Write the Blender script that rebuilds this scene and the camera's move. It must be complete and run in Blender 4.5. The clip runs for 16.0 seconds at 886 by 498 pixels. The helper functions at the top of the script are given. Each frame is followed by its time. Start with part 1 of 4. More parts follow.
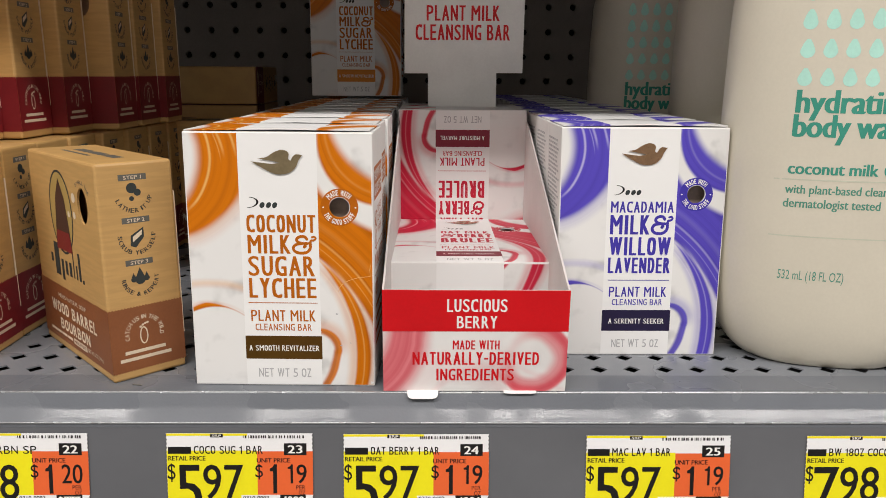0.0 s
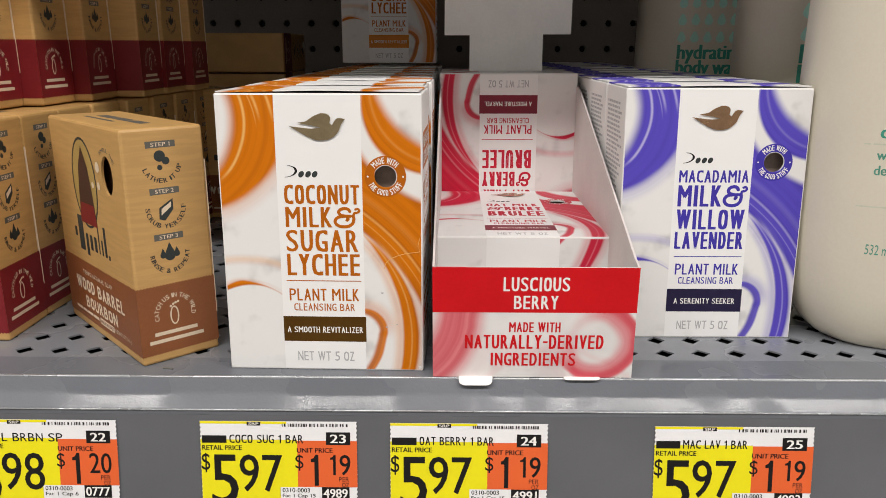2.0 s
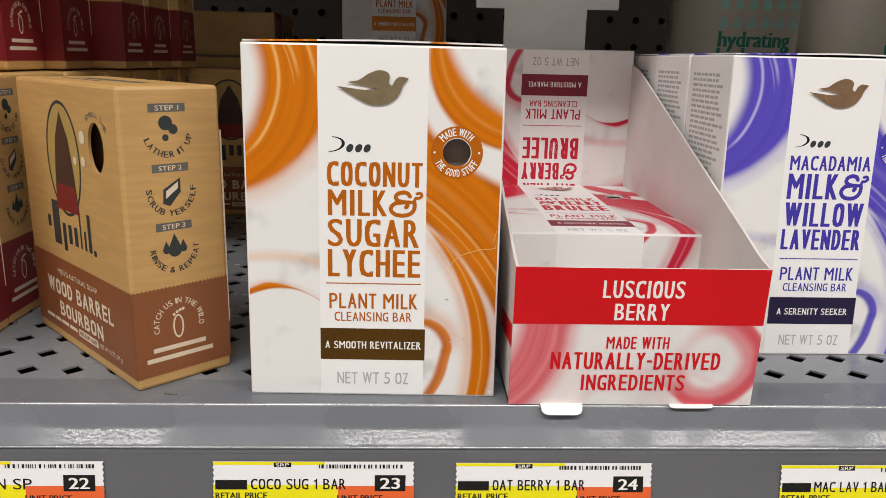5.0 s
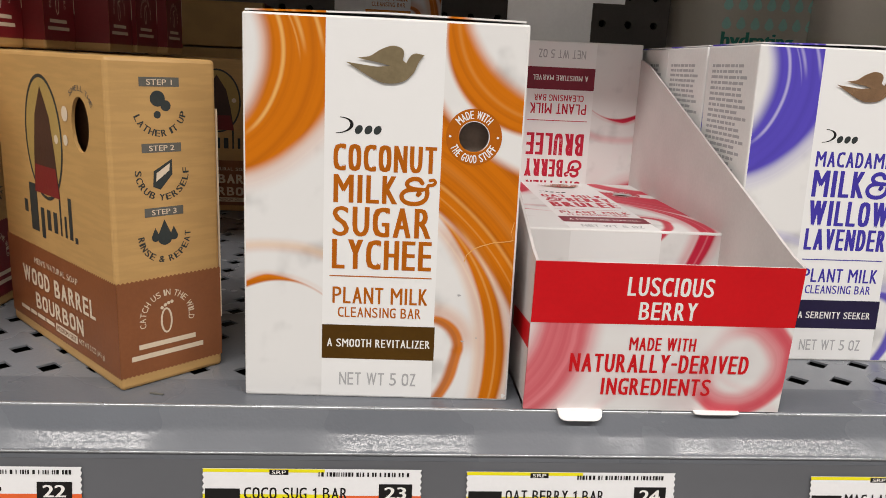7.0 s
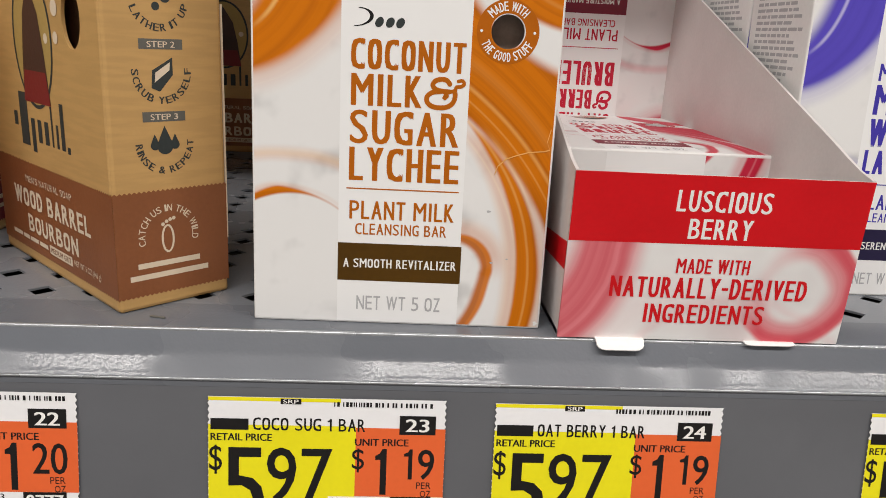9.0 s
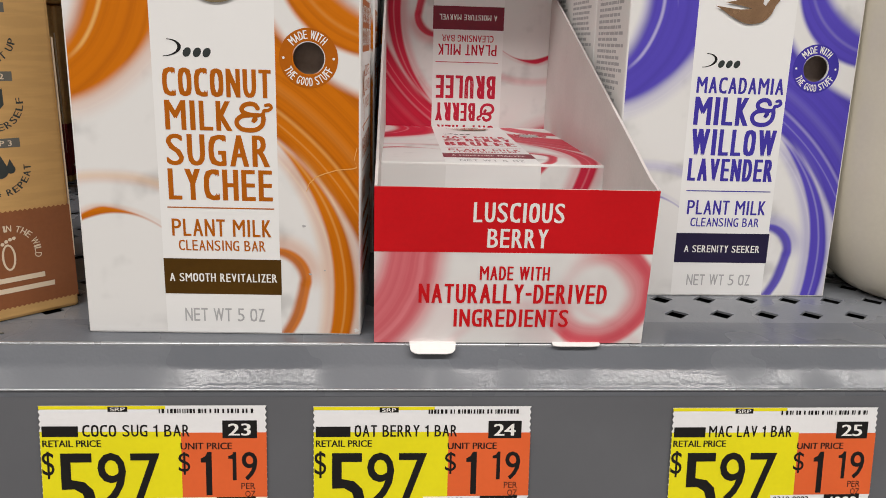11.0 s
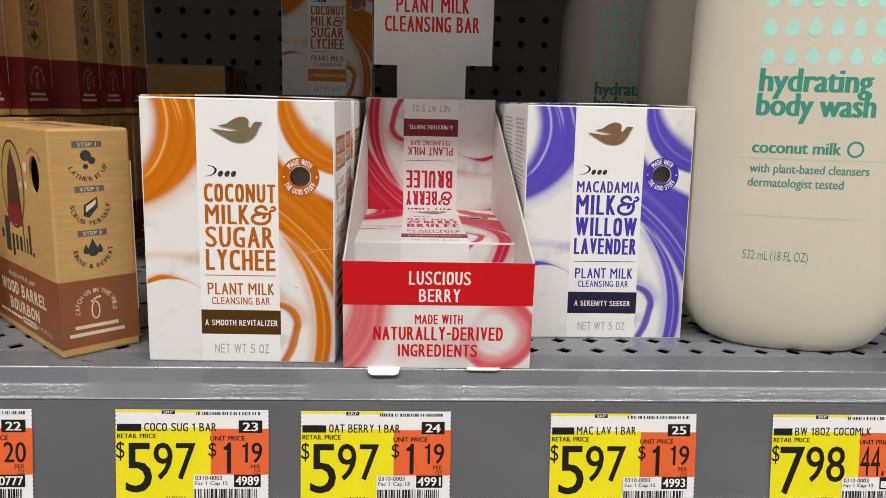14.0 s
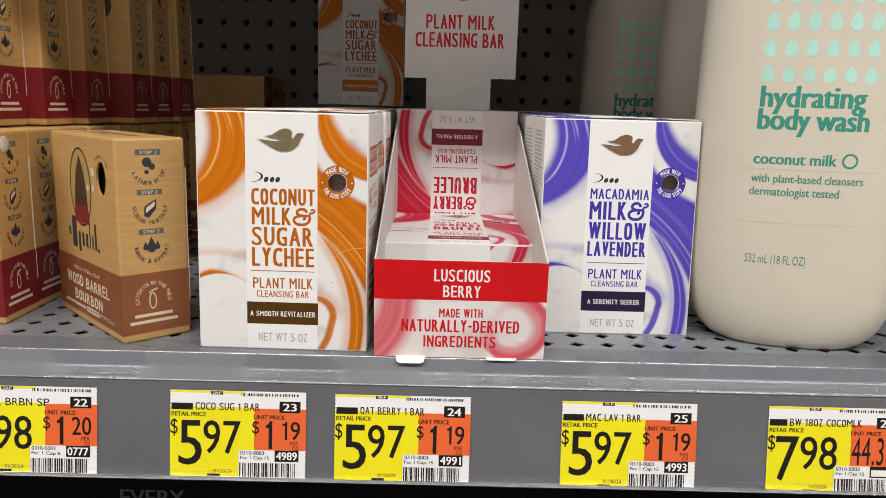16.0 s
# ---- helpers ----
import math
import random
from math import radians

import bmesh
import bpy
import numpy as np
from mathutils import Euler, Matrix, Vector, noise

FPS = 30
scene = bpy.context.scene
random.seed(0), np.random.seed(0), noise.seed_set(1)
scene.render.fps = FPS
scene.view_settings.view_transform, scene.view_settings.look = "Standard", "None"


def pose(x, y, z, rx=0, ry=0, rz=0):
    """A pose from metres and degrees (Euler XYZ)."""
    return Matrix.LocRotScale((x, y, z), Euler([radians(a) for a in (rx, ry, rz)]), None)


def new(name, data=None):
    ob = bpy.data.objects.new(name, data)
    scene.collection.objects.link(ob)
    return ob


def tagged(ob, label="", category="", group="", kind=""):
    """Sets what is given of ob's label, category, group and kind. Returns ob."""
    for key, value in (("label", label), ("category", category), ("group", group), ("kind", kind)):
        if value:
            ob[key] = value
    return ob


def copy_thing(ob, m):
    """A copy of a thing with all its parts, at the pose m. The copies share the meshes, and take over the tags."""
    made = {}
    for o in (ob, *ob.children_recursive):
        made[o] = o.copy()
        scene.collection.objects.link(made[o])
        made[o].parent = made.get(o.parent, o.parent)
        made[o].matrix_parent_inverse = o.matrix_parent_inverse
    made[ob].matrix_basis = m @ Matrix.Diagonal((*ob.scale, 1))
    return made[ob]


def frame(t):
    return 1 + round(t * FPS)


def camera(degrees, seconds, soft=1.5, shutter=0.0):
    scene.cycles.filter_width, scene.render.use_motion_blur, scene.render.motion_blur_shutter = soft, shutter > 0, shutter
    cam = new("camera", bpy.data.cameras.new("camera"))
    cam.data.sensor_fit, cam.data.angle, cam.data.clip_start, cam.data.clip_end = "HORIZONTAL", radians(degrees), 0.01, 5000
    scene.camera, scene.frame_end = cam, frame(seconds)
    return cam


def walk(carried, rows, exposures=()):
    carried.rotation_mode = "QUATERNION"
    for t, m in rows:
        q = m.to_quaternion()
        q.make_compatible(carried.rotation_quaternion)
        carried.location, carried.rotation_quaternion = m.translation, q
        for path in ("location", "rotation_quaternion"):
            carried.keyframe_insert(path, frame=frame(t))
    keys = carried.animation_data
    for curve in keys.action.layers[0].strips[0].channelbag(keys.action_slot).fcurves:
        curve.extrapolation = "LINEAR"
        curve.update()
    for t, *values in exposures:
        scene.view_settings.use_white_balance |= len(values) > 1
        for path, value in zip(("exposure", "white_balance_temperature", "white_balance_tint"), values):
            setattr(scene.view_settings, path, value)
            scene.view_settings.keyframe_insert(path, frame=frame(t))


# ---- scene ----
cam = camera(60.8, 16.0, soft=0.9)
METRES, EYE, TILT, LEAN, TURN = 0.3461, 0.11293, -2.498, 0.201, -0.8145
ROWS = [
    (0.0, 0.0, 0.0, 0.0, 0.11, -10.69, -0.57),
    (0.5, 0.0195, -0.0001, -0.0019, 0.55, -11.48, -0.27),
    (1.0, 0.0174, 0.0011, -0.0024, 1.07, -12.11, -0.12),
    (1.5, -0.0233, 0.045, -0.0193, 1.47, -12.53, -0.16),
    (2.0, -0.0327, 0.0657, -0.0149, 1.65, -12.56, -0.27),
    (2.5, -0.0233, 0.0606, -0.02, 1.59, -12.58, -0.35),
    (3.0, -0.0288, 0.0654, -0.0295, 1.39, -12.59, -0.35),
    (3.5, -0.0294, 0.0814, -0.0312, 0.91, -12.51, -0.4),
    (4.0, -0.0598, 0.1115, -0.0398, 0.27, -12.35, -0.63),
    (4.5, -0.1093, 0.1704, -0.0519, -0.62, -12.03, -1.03),
    (7.0, -0.1546, 0.241, -0.0784, -2.92, -11.11, -2.71),
    (7.5, -0.1605, 0.2584, -0.0983, -2.74, -11.75, -2.99),
    (8.0, -0.1656, 0.2808, -0.1153, -2.51, -12.68, -3.17),
    (8.5, -0.1677, 0.2828, -0.1253, -2.31, -13.5, -3.16),
    (11.0, -0.0414, 0.2479, -0.1094, -2.68, -13.02, -1.73),
    (11.5, 0.0168, 0.2186, -0.0794, -2.89, -12.0, -1.41),
    (12.0, 0.0676, 0.1888, -0.0711, -3.35, -11.13, -1.17),
    (12.5, 0.0848, 0.1493, -0.0604, -3.56, -10.3, -1.08),
    (13.0, 0.0903, 0.1314, -0.0611, -3.42, -9.62, -1.13),
    (13.5, 0.0404, 0.0755, -0.0652, -2.63, -8.97, -1.21),
    (14.0, 0.0144, 0.0044, -0.0577, -1.59, -8.54, -1.38),
    (14.5, 0.0131, -0.0201, -0.0562, -0.67, -8.31, -1.53),
    (15.0, 0.0173, -0.0521, -0.0501, -0.02, -8.15, -1.66),
    (15.5, 0.0258, -0.0707, -0.0472, 0.37, -8.28, -1.74),
    (16.0, 0.0187, -0.0723, -0.0511, 0.63, -8.24, -1.71),
]
walk(cam, [(t, pose(0.0004, 0.0041, EYE, TILT, LEAN, TURN) @ pose(METRES * x, METRES * y, METRES * z, 90 + pitch, roll, yaw)) for t, x, y, z, yaw, pitch, roll in ROWS],
     exposures=[(0.0, 0.0), (4.5, -0.03), (7.0, -0.08), (8.5, -0.10), (11.0, -0.20), (12.5, -0.13), (14.5, -0.01), (16.0, 0.03)])

# ---- world and store lights ----
world = bpy.data.worlds.new("store_world")
scene.world = world
world.use_nodes = True
world.node_tree.nodes["Background"].inputs[0].default_value = (0.9, 0.95, 1.0, 1)
world.node_tree.nodes["Background"].inputs[1].default_value = 0.02

LAMP_POWER = 29.0
LAMP_Y, LAMP_Z = -1.15, 2.45
for lx in (-3.125, -2.055, -0.985, 0.085, 1.155, 2.225, 3.295):
    lamp_data = bpy.data.lights.new("aisle_lamp", "AREA")
    lamp_data.shape, lamp_data.size, lamp_data.size_y = "RECTANGLE", 0.93, 0.20
    lamp_data.energy, lamp_data.color = LAMP_POWER, (1.0, 0.950, 0.905)
    lamp = new("aisle_lamp", lamp_data)
    lamp.matrix_world = pose(lx, LAMP_Y, LAMP_Z, 0, 0, 0)


# ---- materials ----
class Graph:
    """Short hand for shader arithmetic."""

    def __init__(self, name):
        self.mat = bpy.data.materials.new(name)
        self.mat.use_nodes = True
        self.tree = self.mat.node_tree
        self.bsdf = self.tree.nodes["Principled BSDF"]

    def node(self, kind, **props):
        n = self.tree.nodes.new(kind)
        for k, v in props.items():
            setattr(n, k, v)
        return n

    def put(self, socket, v):
        if isinstance(v, bpy.types.NodeSocket):
            self.tree.links.new(v, socket)
        elif v is not None:
            socket.default_value = v

    def m(self, op, a, b=None, c=None):
        n = self.node("ShaderNodeMath", operation=op)
        for s, v in zip(n.inputs, (a, b, c)):
            self.put(s, v)
        return n.outputs[0]

    def smooth(self, x, lo, hi):
        n = self.node("ShaderNodeMapRange", interpolation_type="SMOOTHSTEP")
        self.put(n.inputs[0], x)
        n.inputs[1].default_value, n.inputs[2].default_value = lo, hi
        return n.outputs[0]

    def mix(self, f, a, b):
        n = self.node("ShaderNodeMix", data_type="RGBA")
        self.put(n.inputs[0], f)
        self.put(n.inputs[6], a if isinstance(a, bpy.types.NodeSocket) else (*a, 1))
        self.put(n.inputs[7], b if isinstance(b, bpy.types.NodeSocket) else (*b, 1))
        return n.outputs[2]

    def noise(self, vec, scale, detail=3.0, dims="3D"):
        n = self.node("ShaderNodeTexNoise", noise_dimensions=dims)
        self.put(n.inputs["W" if dims == "1D" else "Vector"], vec)
        n.inputs["Scale"].default_value, n.inputs["Detail"].default_value = scale, detail
        return n.outputs["Fac"]

    def coords(self):
        return self.node("ShaderNodeTexCoord").outputs["Object"]

    def bump(self, height, strength, distance):
        n = self.node("ShaderNodeBump")
        n.inputs["Strength"].default_value, n.inputs["Distance"].default_value = strength, distance
        self.put(n.inputs["Height"], height)
        self.put(self.bsdf.inputs["Normal"], n.outputs[0])


def surface(name, colour, rough=0.5, metal=0.0, vary=0.06, scale=60.0, grain=900.0, bump=0.15, depth=0.0002, coat=0.0, ior=1.45):
    """A plain finish with variation at two scales and fine relief."""
    g = Graph(name)
    p = g.coords()
    big, fine = g.noise(p, scale, 3), g.noise(p, grain, 2)
    f = g.m("MULTIPLY_ADD", big, 0.65, g.m("MULTIPLY", fine, 0.35))
    lo = tuple(c * (1 - vary) for c in colour)
    hi = tuple(min(1, c * (1 + vary)) for c in colour)
    g.put(g.bsdf.inputs["Base Color"], g.mix(g.smooth(f, 0.3, 0.7), lo, hi))
    g.put(g.bsdf.inputs["Roughness"], g.m("MULTIPLY_ADD", big, 0.14, rough - 0.07))
    g.bsdf.inputs["Metallic"].default_value = metal
    g.bsdf.inputs["IOR"].default_value = ior
    g.bsdf.inputs["Coat Weight"].default_value = coat
    if bump:
        g.bump(fine, bump, depth)
    return g.mat


def ring(g, u, v, cx, cy, ro, ri, so, si, stretch=1.0):
    """A soft or crisp ring; gives its mask and the distance from its middle."""
    du = g.m("SUBTRACT", u, cx)
    dv = g.m("MULTIPLY", g.m("SUBTRACT", v, cy), stretch)
    d = g.m("SQRT", g.m("ADD", g.m("MULTIPLY", du, du), g.m("MULTIPLY", dv, dv)))
    mask = g.m("MULTIPLY", g.m("SUBTRACT", 1.0, g.smooth(d, ro - so, ro + so)), g.smooth(d, ri - si, ri + si))
    return mask, d


CW, CD, CH = 0.066, 0.0355, 0.0925       # soap carton
ORANGE_SKEW, VIOLET_SKEW = 0.030, 0.042  # how far the rows of cartons are pushed out of square, back for height


def swirl_print(name, main, dark, pale, skew=0.0, paper=(0.77, 0.765, 0.755)):
    """Marbled swirls left and right of a plain white band, as printed on the cartons."""
    g = Graph(name)
    p = g.coords()
    sep = g.node("ShaderNodeSeparateXYZ")
    g.put(sep.inputs[0], p)
    wob = g.m("MULTIPLY", g.m("SUBTRACT", g.noise(p, 45, 2), 0.5), 0.022)
    u0 = g.m("DIVIDE", sep.outputs[0], CW)
    u = g.m("ADD", u0, wob)
    fall = g.m("MULTIPLY", sep.outputs[2], -1.0 - skew)
    v = g.m("ADD", g.m("DIVIDE", g.m("ADD", g.m("ADD", CH, fall), sep.outputs[1]), CW), wob)
    left = g.m("LESS_THAN", u0, 0.287)
    right = g.m("GREATER_THAN", u0, 0.706)

    def dist(cx, cy):
        du, dv = g.m("SUBTRACT", u, cx), g.m("SUBTRACT", v, cy)
        return g.m("SQRT", g.m("ADD", g.m("MULTIPLY", du, du), g.m("MULTIPLY", dv, dv)))

    def inside(cx, cy, r, soft):
        return g.m("SUBTRACT", 1.0, g.smooth(dist(cx, cy), r - soft, r + soft))

    def outside(cx, cy, r, soft):
        return g.smooth(dist(cx, cy), r - soft, r + soft)

    def above(at, soft=0.015):
        return g.m("SUBTRACT", 1.0, g.smooth(v, at - soft, at + soft))

    def below(at, soft=0.015):
        return g.smooth(v, at - soft, at + soft)

    ground = g.mix(g.m("MULTIPLY", g.smooth(g.noise(p, 70, 3), 0.54, 0.74), 0.9), paper, tuple(c * 0.70 for c in paper))
    col = ground
    # shape (product of masks), side, centre of its streaks, streak tone, streak amount, strength
    for shape, side, (sx, sy), tone, streaks, amt in (
            ((inside(-0.13, 0.09, 0.535, 0.050), outside(-0.13, 0.09, 0.46, 0.03)), left, (-0.13, 0.09), pale, 0.8, 0.35),
            ((inside(-0.13, 0.09, 0.485, 0.022), outside(-0.288, 0.131, 0.362, 0.036)), left, (-0.22, 0.13), dark, 0.40, 1.0),
            ((inside(0.10, 1.50, 0.700, 0.020), outside(0.10, 1.50, 0.668, 0.020)), left, (0.10, 1.50), pale, 0.6, 0.42),
            ((inside(0.024, 1.413, 0.505, 0.014), inside(0.12, 1.15, 0.245, 0.014), outside(0.127, 1.238, 0.300, 0.012)), left, (0.1, 1.5), pale, 0.5, 0.35),
            ((inside(0.024, 1.413, 0.493, 0.006), inside(0.12, 1.15, 0.230, 0.006), outside(0.127, 1.238, 0.288, 0.006)), left, (0.1, 1.3), dark, 0.4, 1.0),
            ((inside(1.046, 0.045, 0.341, 0.012), outside(1.202, -0.157, 0.446, 0.030)), right, (1.1, -0.02), dark, 0.55, 1.0),
            ((outside(1.20, -0.05, 0.600, 0.022), outside(0.076, 1.459, 1.004, 0.014)), right, (0.076, 1.459), dark, 0.75, 1.0),
            ((outside(0.082, 1.22, 0.780, 0.022), inside(0.309, 1.233, 0.700, 0.028), below(0.72, 0.05)), right, (0.2, 1.23), pale, 1.0, 0.42),
            ((outside(0.082, 1.22, 0.820, 0.008), inside(0.309, 1.233, 0.674, 0.010)), right, (0.2, 1.23), dark, 0.55, 1.0),
            ((inside(0.701, 1.185, 0.160, 0.030), outside(0.690, 1.195, 0.110, 0.02), above(1.19, 0.06)), right, (0.69, 1.19), pale, 0.6, 0.40),
            ((inside(0.701, 1.189, 0.121, 0.007), outside(0.672, 1.206, 0.112, 0.012), above(1.215, 0.020)), right, (0.69, 1.19), dark, 0.6, 0.95),
            ((inside(0.425, 1.166, 0.395, 0.007), outside(0.304, 1.126, 0.480, 0.012), below(1.190, 0.020)), right, (0.35, 1.15), dark, 0.6, 0.95)):
        mask = g.m("MULTIPLY", side, amt)
        for piece in shape:
            mask = g.m("MULTIPLY", mask, piece)
        d = dist(sx, sy)
        streak = g.smooth(g.noise(g.m("ADD", d, sx + 3.0), 26, 4, "1D"), 0.42, 0.74)
        col = g.mix(mask, col, g.mix(g.m("MULTIPLY", streak, streaks), main, tone))
    # pale veins along the large swirls
    for cx, cy, r, w, side, amt, low in ((0.076, 1.459, 1.085, 0.006, right, 0.40, 9.0), (0.076, 1.459, 1.050, 0.003, right, 0.25, 9.0), (0.076, 1.459, 1.150, 0.014, right, 0.10, 9.0),
                                         (1.10, -0.02, 0.352, 0.006, right, 0.18, 9.0), (-0.227, 0.134, 0.369, 0.006, left, 0.72, 0.40), (-0.25, 0.2, 0.472, 0.006, left, 0.55, 0.10),
                                         (-0.25, 0.2, 0.452, 0.003, left, 0.35, 0.13), (-0.25, 0.2, 0.536, 0.006, left, 0.60, 0.10), (0.2, 1.23, 0.745, 0.004, right, 0.35, 9.0)):
        d = dist(cx, cy)
        mask = g.m("SUBTRACT", 1.0, g.smooth(g.m("ABSOLUTE", g.m("SUBTRACT", d, r)), 0.0, w * 2))
        if low < 5:
            mask = g.m("MULTIPLY", mask, above(low, 0.05))
        if r > 1:
            mask = g.m("MULTIPLY", mask, outside(1.20, -0.05, 0.600, 0.022))
        col = g.mix(g.m("MULTIPLY", g.m("MULTIPLY", mask, side), amt), col, pale)
    band = g.m("SUBTRACT", 1.0, g.m("ADD", left, right))
    col = g.mix(band, col, (0.83, 0.83, 0.825))
    g.put(g.bsdf.inputs["Base Color"], col)
    g.bsdf.inputs["Roughness"].default_value = 0.42
    g.bsdf.inputs["IOR"].default_value = 1.28
    g.bump(g.noise(p, 300, 3), 0.06, 0.0003)
    return g.mat


def tray_print(name):
    """Faint berry swirls on the front of the display tray; origin at its lower corner."""
    g = Graph(name)
    p = g.coords()
    sep = g.node("ShaderNodeSeparateXYZ")
    g.put(sep.inputs[0], p)
    wob = g.m("MULTIPLY", g.m("SUBTRACT", g.noise(p, 60, 2), 0.5), 0.06)
    u = g.m("ADD", g.m("DIVIDE", sep.outputs[0], 0.067), wob)
    v = g.m("ADD", g.m("DIVIDE", sep.outputs[2], 0.067), wob)
    col = g.mix(g.smooth(g.noise(p, 40, 3), 0.45, 0.8), (0.80, 0.79, 0.78), (0.66, 0.63, 0.63))
    for cx, cy, ro, ri, so, si, amt in (
            (0.80, 0.20, 0.212, 0.135, 0.012, 0.045, 0.95),
            (0.80, 0.20, 0.150, 0.110, 0.02, 0.03, 0.40),
            (-0.28, 0.36, 0.52, 0.30, 0.05, 0.05, 0.90),
            (0.62, -0.28, 0.46, 0.435, 0.02, 0.02, 0.18),
            (0.40, -0.1, 0.32, 0.20, 0.08, 0.08, 0.12)):
        mask, d = ring(g, u, v, cx, cy, ro, ri, so, si)
        if cx == 0.80:
            mask = g.m("MULTIPLY", mask, g.smooth(g.m("MULTIPLY_ADD", v, -0.5, u), 0.50, 0.68))
        streak = g.smooth(g.noise(d, 30, 4, "1D"), 0.3, 0.95)
        col = g.mix(g.m("MULTIPLY", mask, amt), col, g.mix(streak, (0.62, 0.045, 0.075), (0.74, 0.16, 0.19)))
    g.put(g.bsdf.inputs["Base Color"], col)
    g.bsdf.inputs["Roughness"].default_value = 0.4
    return g.mat


def kraft_print(name, colour):
    """Kraft board with a faint printed wood grain."""
    g = Graph(name)
    p = g.coords()
    squash = g.node("ShaderNodeMapping")
    squash.inputs["Scale"].default_value = (1.0, 1.0, 9.0)
    g.put(squash.inputs[0], p)
    grain = g.noise(squash.outputs[0], 70, 5)
    fibre = g.noise(p, 1500, 2)
    f = g.m("MULTIPLY_ADD", g.smooth(grain, 0.4, 0.62), 0.7, g.m("MULTIPLY", fibre, 0.3))
    g.put(g.bsdf.inputs["Base Color"], g.mix(f, tuple(c * 0.92 for c in colour), tuple(min(1, c * 1.05) for c in colour)))
    g.bsdf.inputs["Roughness"].default_value = 0.42
    g.bump(fibre, 0.08, 0.0002)
    return g.mat


def shelf_paint(name, colour, rough=0.28, peel=0.30, ior=1.5, spread=0.30):
    """Powder-coated steel with an orange-peel skin and scuffs."""
    g = Graph(name)
    p = g.coords()
    cells = g.noise(p, 950, 1)
    wear = g.noise(p, 18, 5)
    g.put(g.bsdf.inputs["Base Color"], g.mix(g.smooth(wear, 0.35, 0.7), tuple(c * 0.92 for c in colour), tuple(c * 1.07 for c in colour)))
    patch = g.smooth(g.noise(p, 26, 3), 0.46, 0.62)
    g.put(g.bsdf.inputs["Roughness"], g.m("MULTIPLY_ADD", patch, spread, rough))
    g.bump(g.m("ADD", cells, g.m("MULTIPLY", g.noise(p, 120, 1), 0.8)), peel, 0.0004)
    g.bsdf.inputs["IOR"].default_value = ior
    return g.mat


WHITE_CARD = surface("white_card", (0.80, 0.79, 0.775), 0.5, vary=0.04)
# Raw card tone, lowered and pinked for the tray's inner shade and red bounce.
TRAY_CARD = surface("shaded_tray_card", (0.62, 0.575, 0.56), 0.6, vary=0.05)
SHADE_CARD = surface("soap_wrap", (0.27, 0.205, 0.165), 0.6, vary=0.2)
SOAP = surface("brown_soap", (0.30, 0.17, 0.095), 0.55, vary=0.25, scale=120)
GOLD = surface("gold_foil", (0.50, 0.40, 0.24), 0.30, metal=1.0, vary=0.1, scale=150, bump=0.3)
COPPER = surface("copper_foil", (0.55, 0.34, 0.20), 0.26, metal=1.0, vary=0.1, scale=150, bump=0.3)
INK_BLACK = surface("black_ink", (0.010, 0.009, 0.009), 0.6, vary=0.1, bump=0, ior=1.3)
INK_GREY = surface("grey_ink", (0.42, 0.42, 0.43), 0.5, vary=0.05, bump=0)
INK_WHITE = surface("white_ink", (0.84, 0.83, 0.80), 0.5, vary=0.03, bump=0)
INK_CREAM = surface("cream_ink", (0.72, 0.60, 0.45), 0.5, vary=0.05, bump=0)
INK_SLATE = surface("slate_ink", (0.028, 0.036, 0.036), 0.5, vary=0.15, bump=0)
INK_SOFTGREY = surface("stone_grey_ink", (0.12, 0.115, 0.10), 0.5, vary=0.1, bump=0)
ORANGE = dict(swirl=swirl_print("orange_swirl", (0.60, 0.163, 0.001), (0.37, 0.085, 0.001), (0.84, 0.52, 0.17), ORANGE_SKEW),
              text=surface("burnt_orange_ink", (0.44, 0.113, 0.002), 0.45, vary=0.06, bump=0, ior=1.28),
              bar=surface("brown_ink", (0.078, 0.035, 0.002), 0.45, vary=0.1, bump=0, ior=1.3), foil=GOLD,
              pale=surface("cracked_print", (0.74, 0.38, 0.10), 0.6, vary=0.1, bump=0),
              swirl_plain=surface("orange_bar_ink", (0.66, 0.22, 0.02), 0.45, vary=0.06, bump=0, ior=1.28))
PURPLE = dict(swirl=swirl_print("violet_swirl", (0.095, 0.068, 0.49), (0.066, 0.044, 0.36), (0.58, 0.55, 0.79), VIOLET_SKEW),
              text=surface("violet_ink", (0.055, 0.040, 0.36), 0.45, vary=0.06, bump=0, ior=1.28),
              bar=surface("navy_ink", (0.014, 0.009, 0.045), 0.42, vary=0.1, bump=0), foil=COPPER)
BERRY = dict(swirl=swirl_print("berry_swirl", (0.60, 0.022, 0.060), (0.44, 0.010, 0.035), (0.78, 0.38, 0.42)),
             text=surface("berry_ink", (0.52, 0.018, 0.045), 0.45, vary=0.06, bump=0, ior=1.28),
             bar=surface("dark_berry_ink", (0.20, 0.008, 0.028), 0.42, vary=0.1, bump=0), foil=COPPER)
RED = surface("red_ink", (0.61, 0.004, 0.009), 0.40, vary=0.05, bump=0.05, ior=1.35)
TRAY_FRONT = tray_print("tray_swirl")
KRAFT = kraft_print("kraft_board", (0.55, 0.328, 0.118))
BROWN_BAND = surface("brown_band_ink", (0.250, 0.086, 0.030), 0.42, vary=0.08)
RED_BAND = surface("maroon_band_ink", (0.200, 0.014, 0.018), 0.42, vary=0.08)
SHELF = shelf_paint("grey_shelf_paint", (0.190, 0.202, 0.222), 0.16, 0.15)
RAIL = shelf_paint("grey_rail_paint", (0.142, 0.152, 0.171), 0.15, 0.13, 1.34, 0.32)
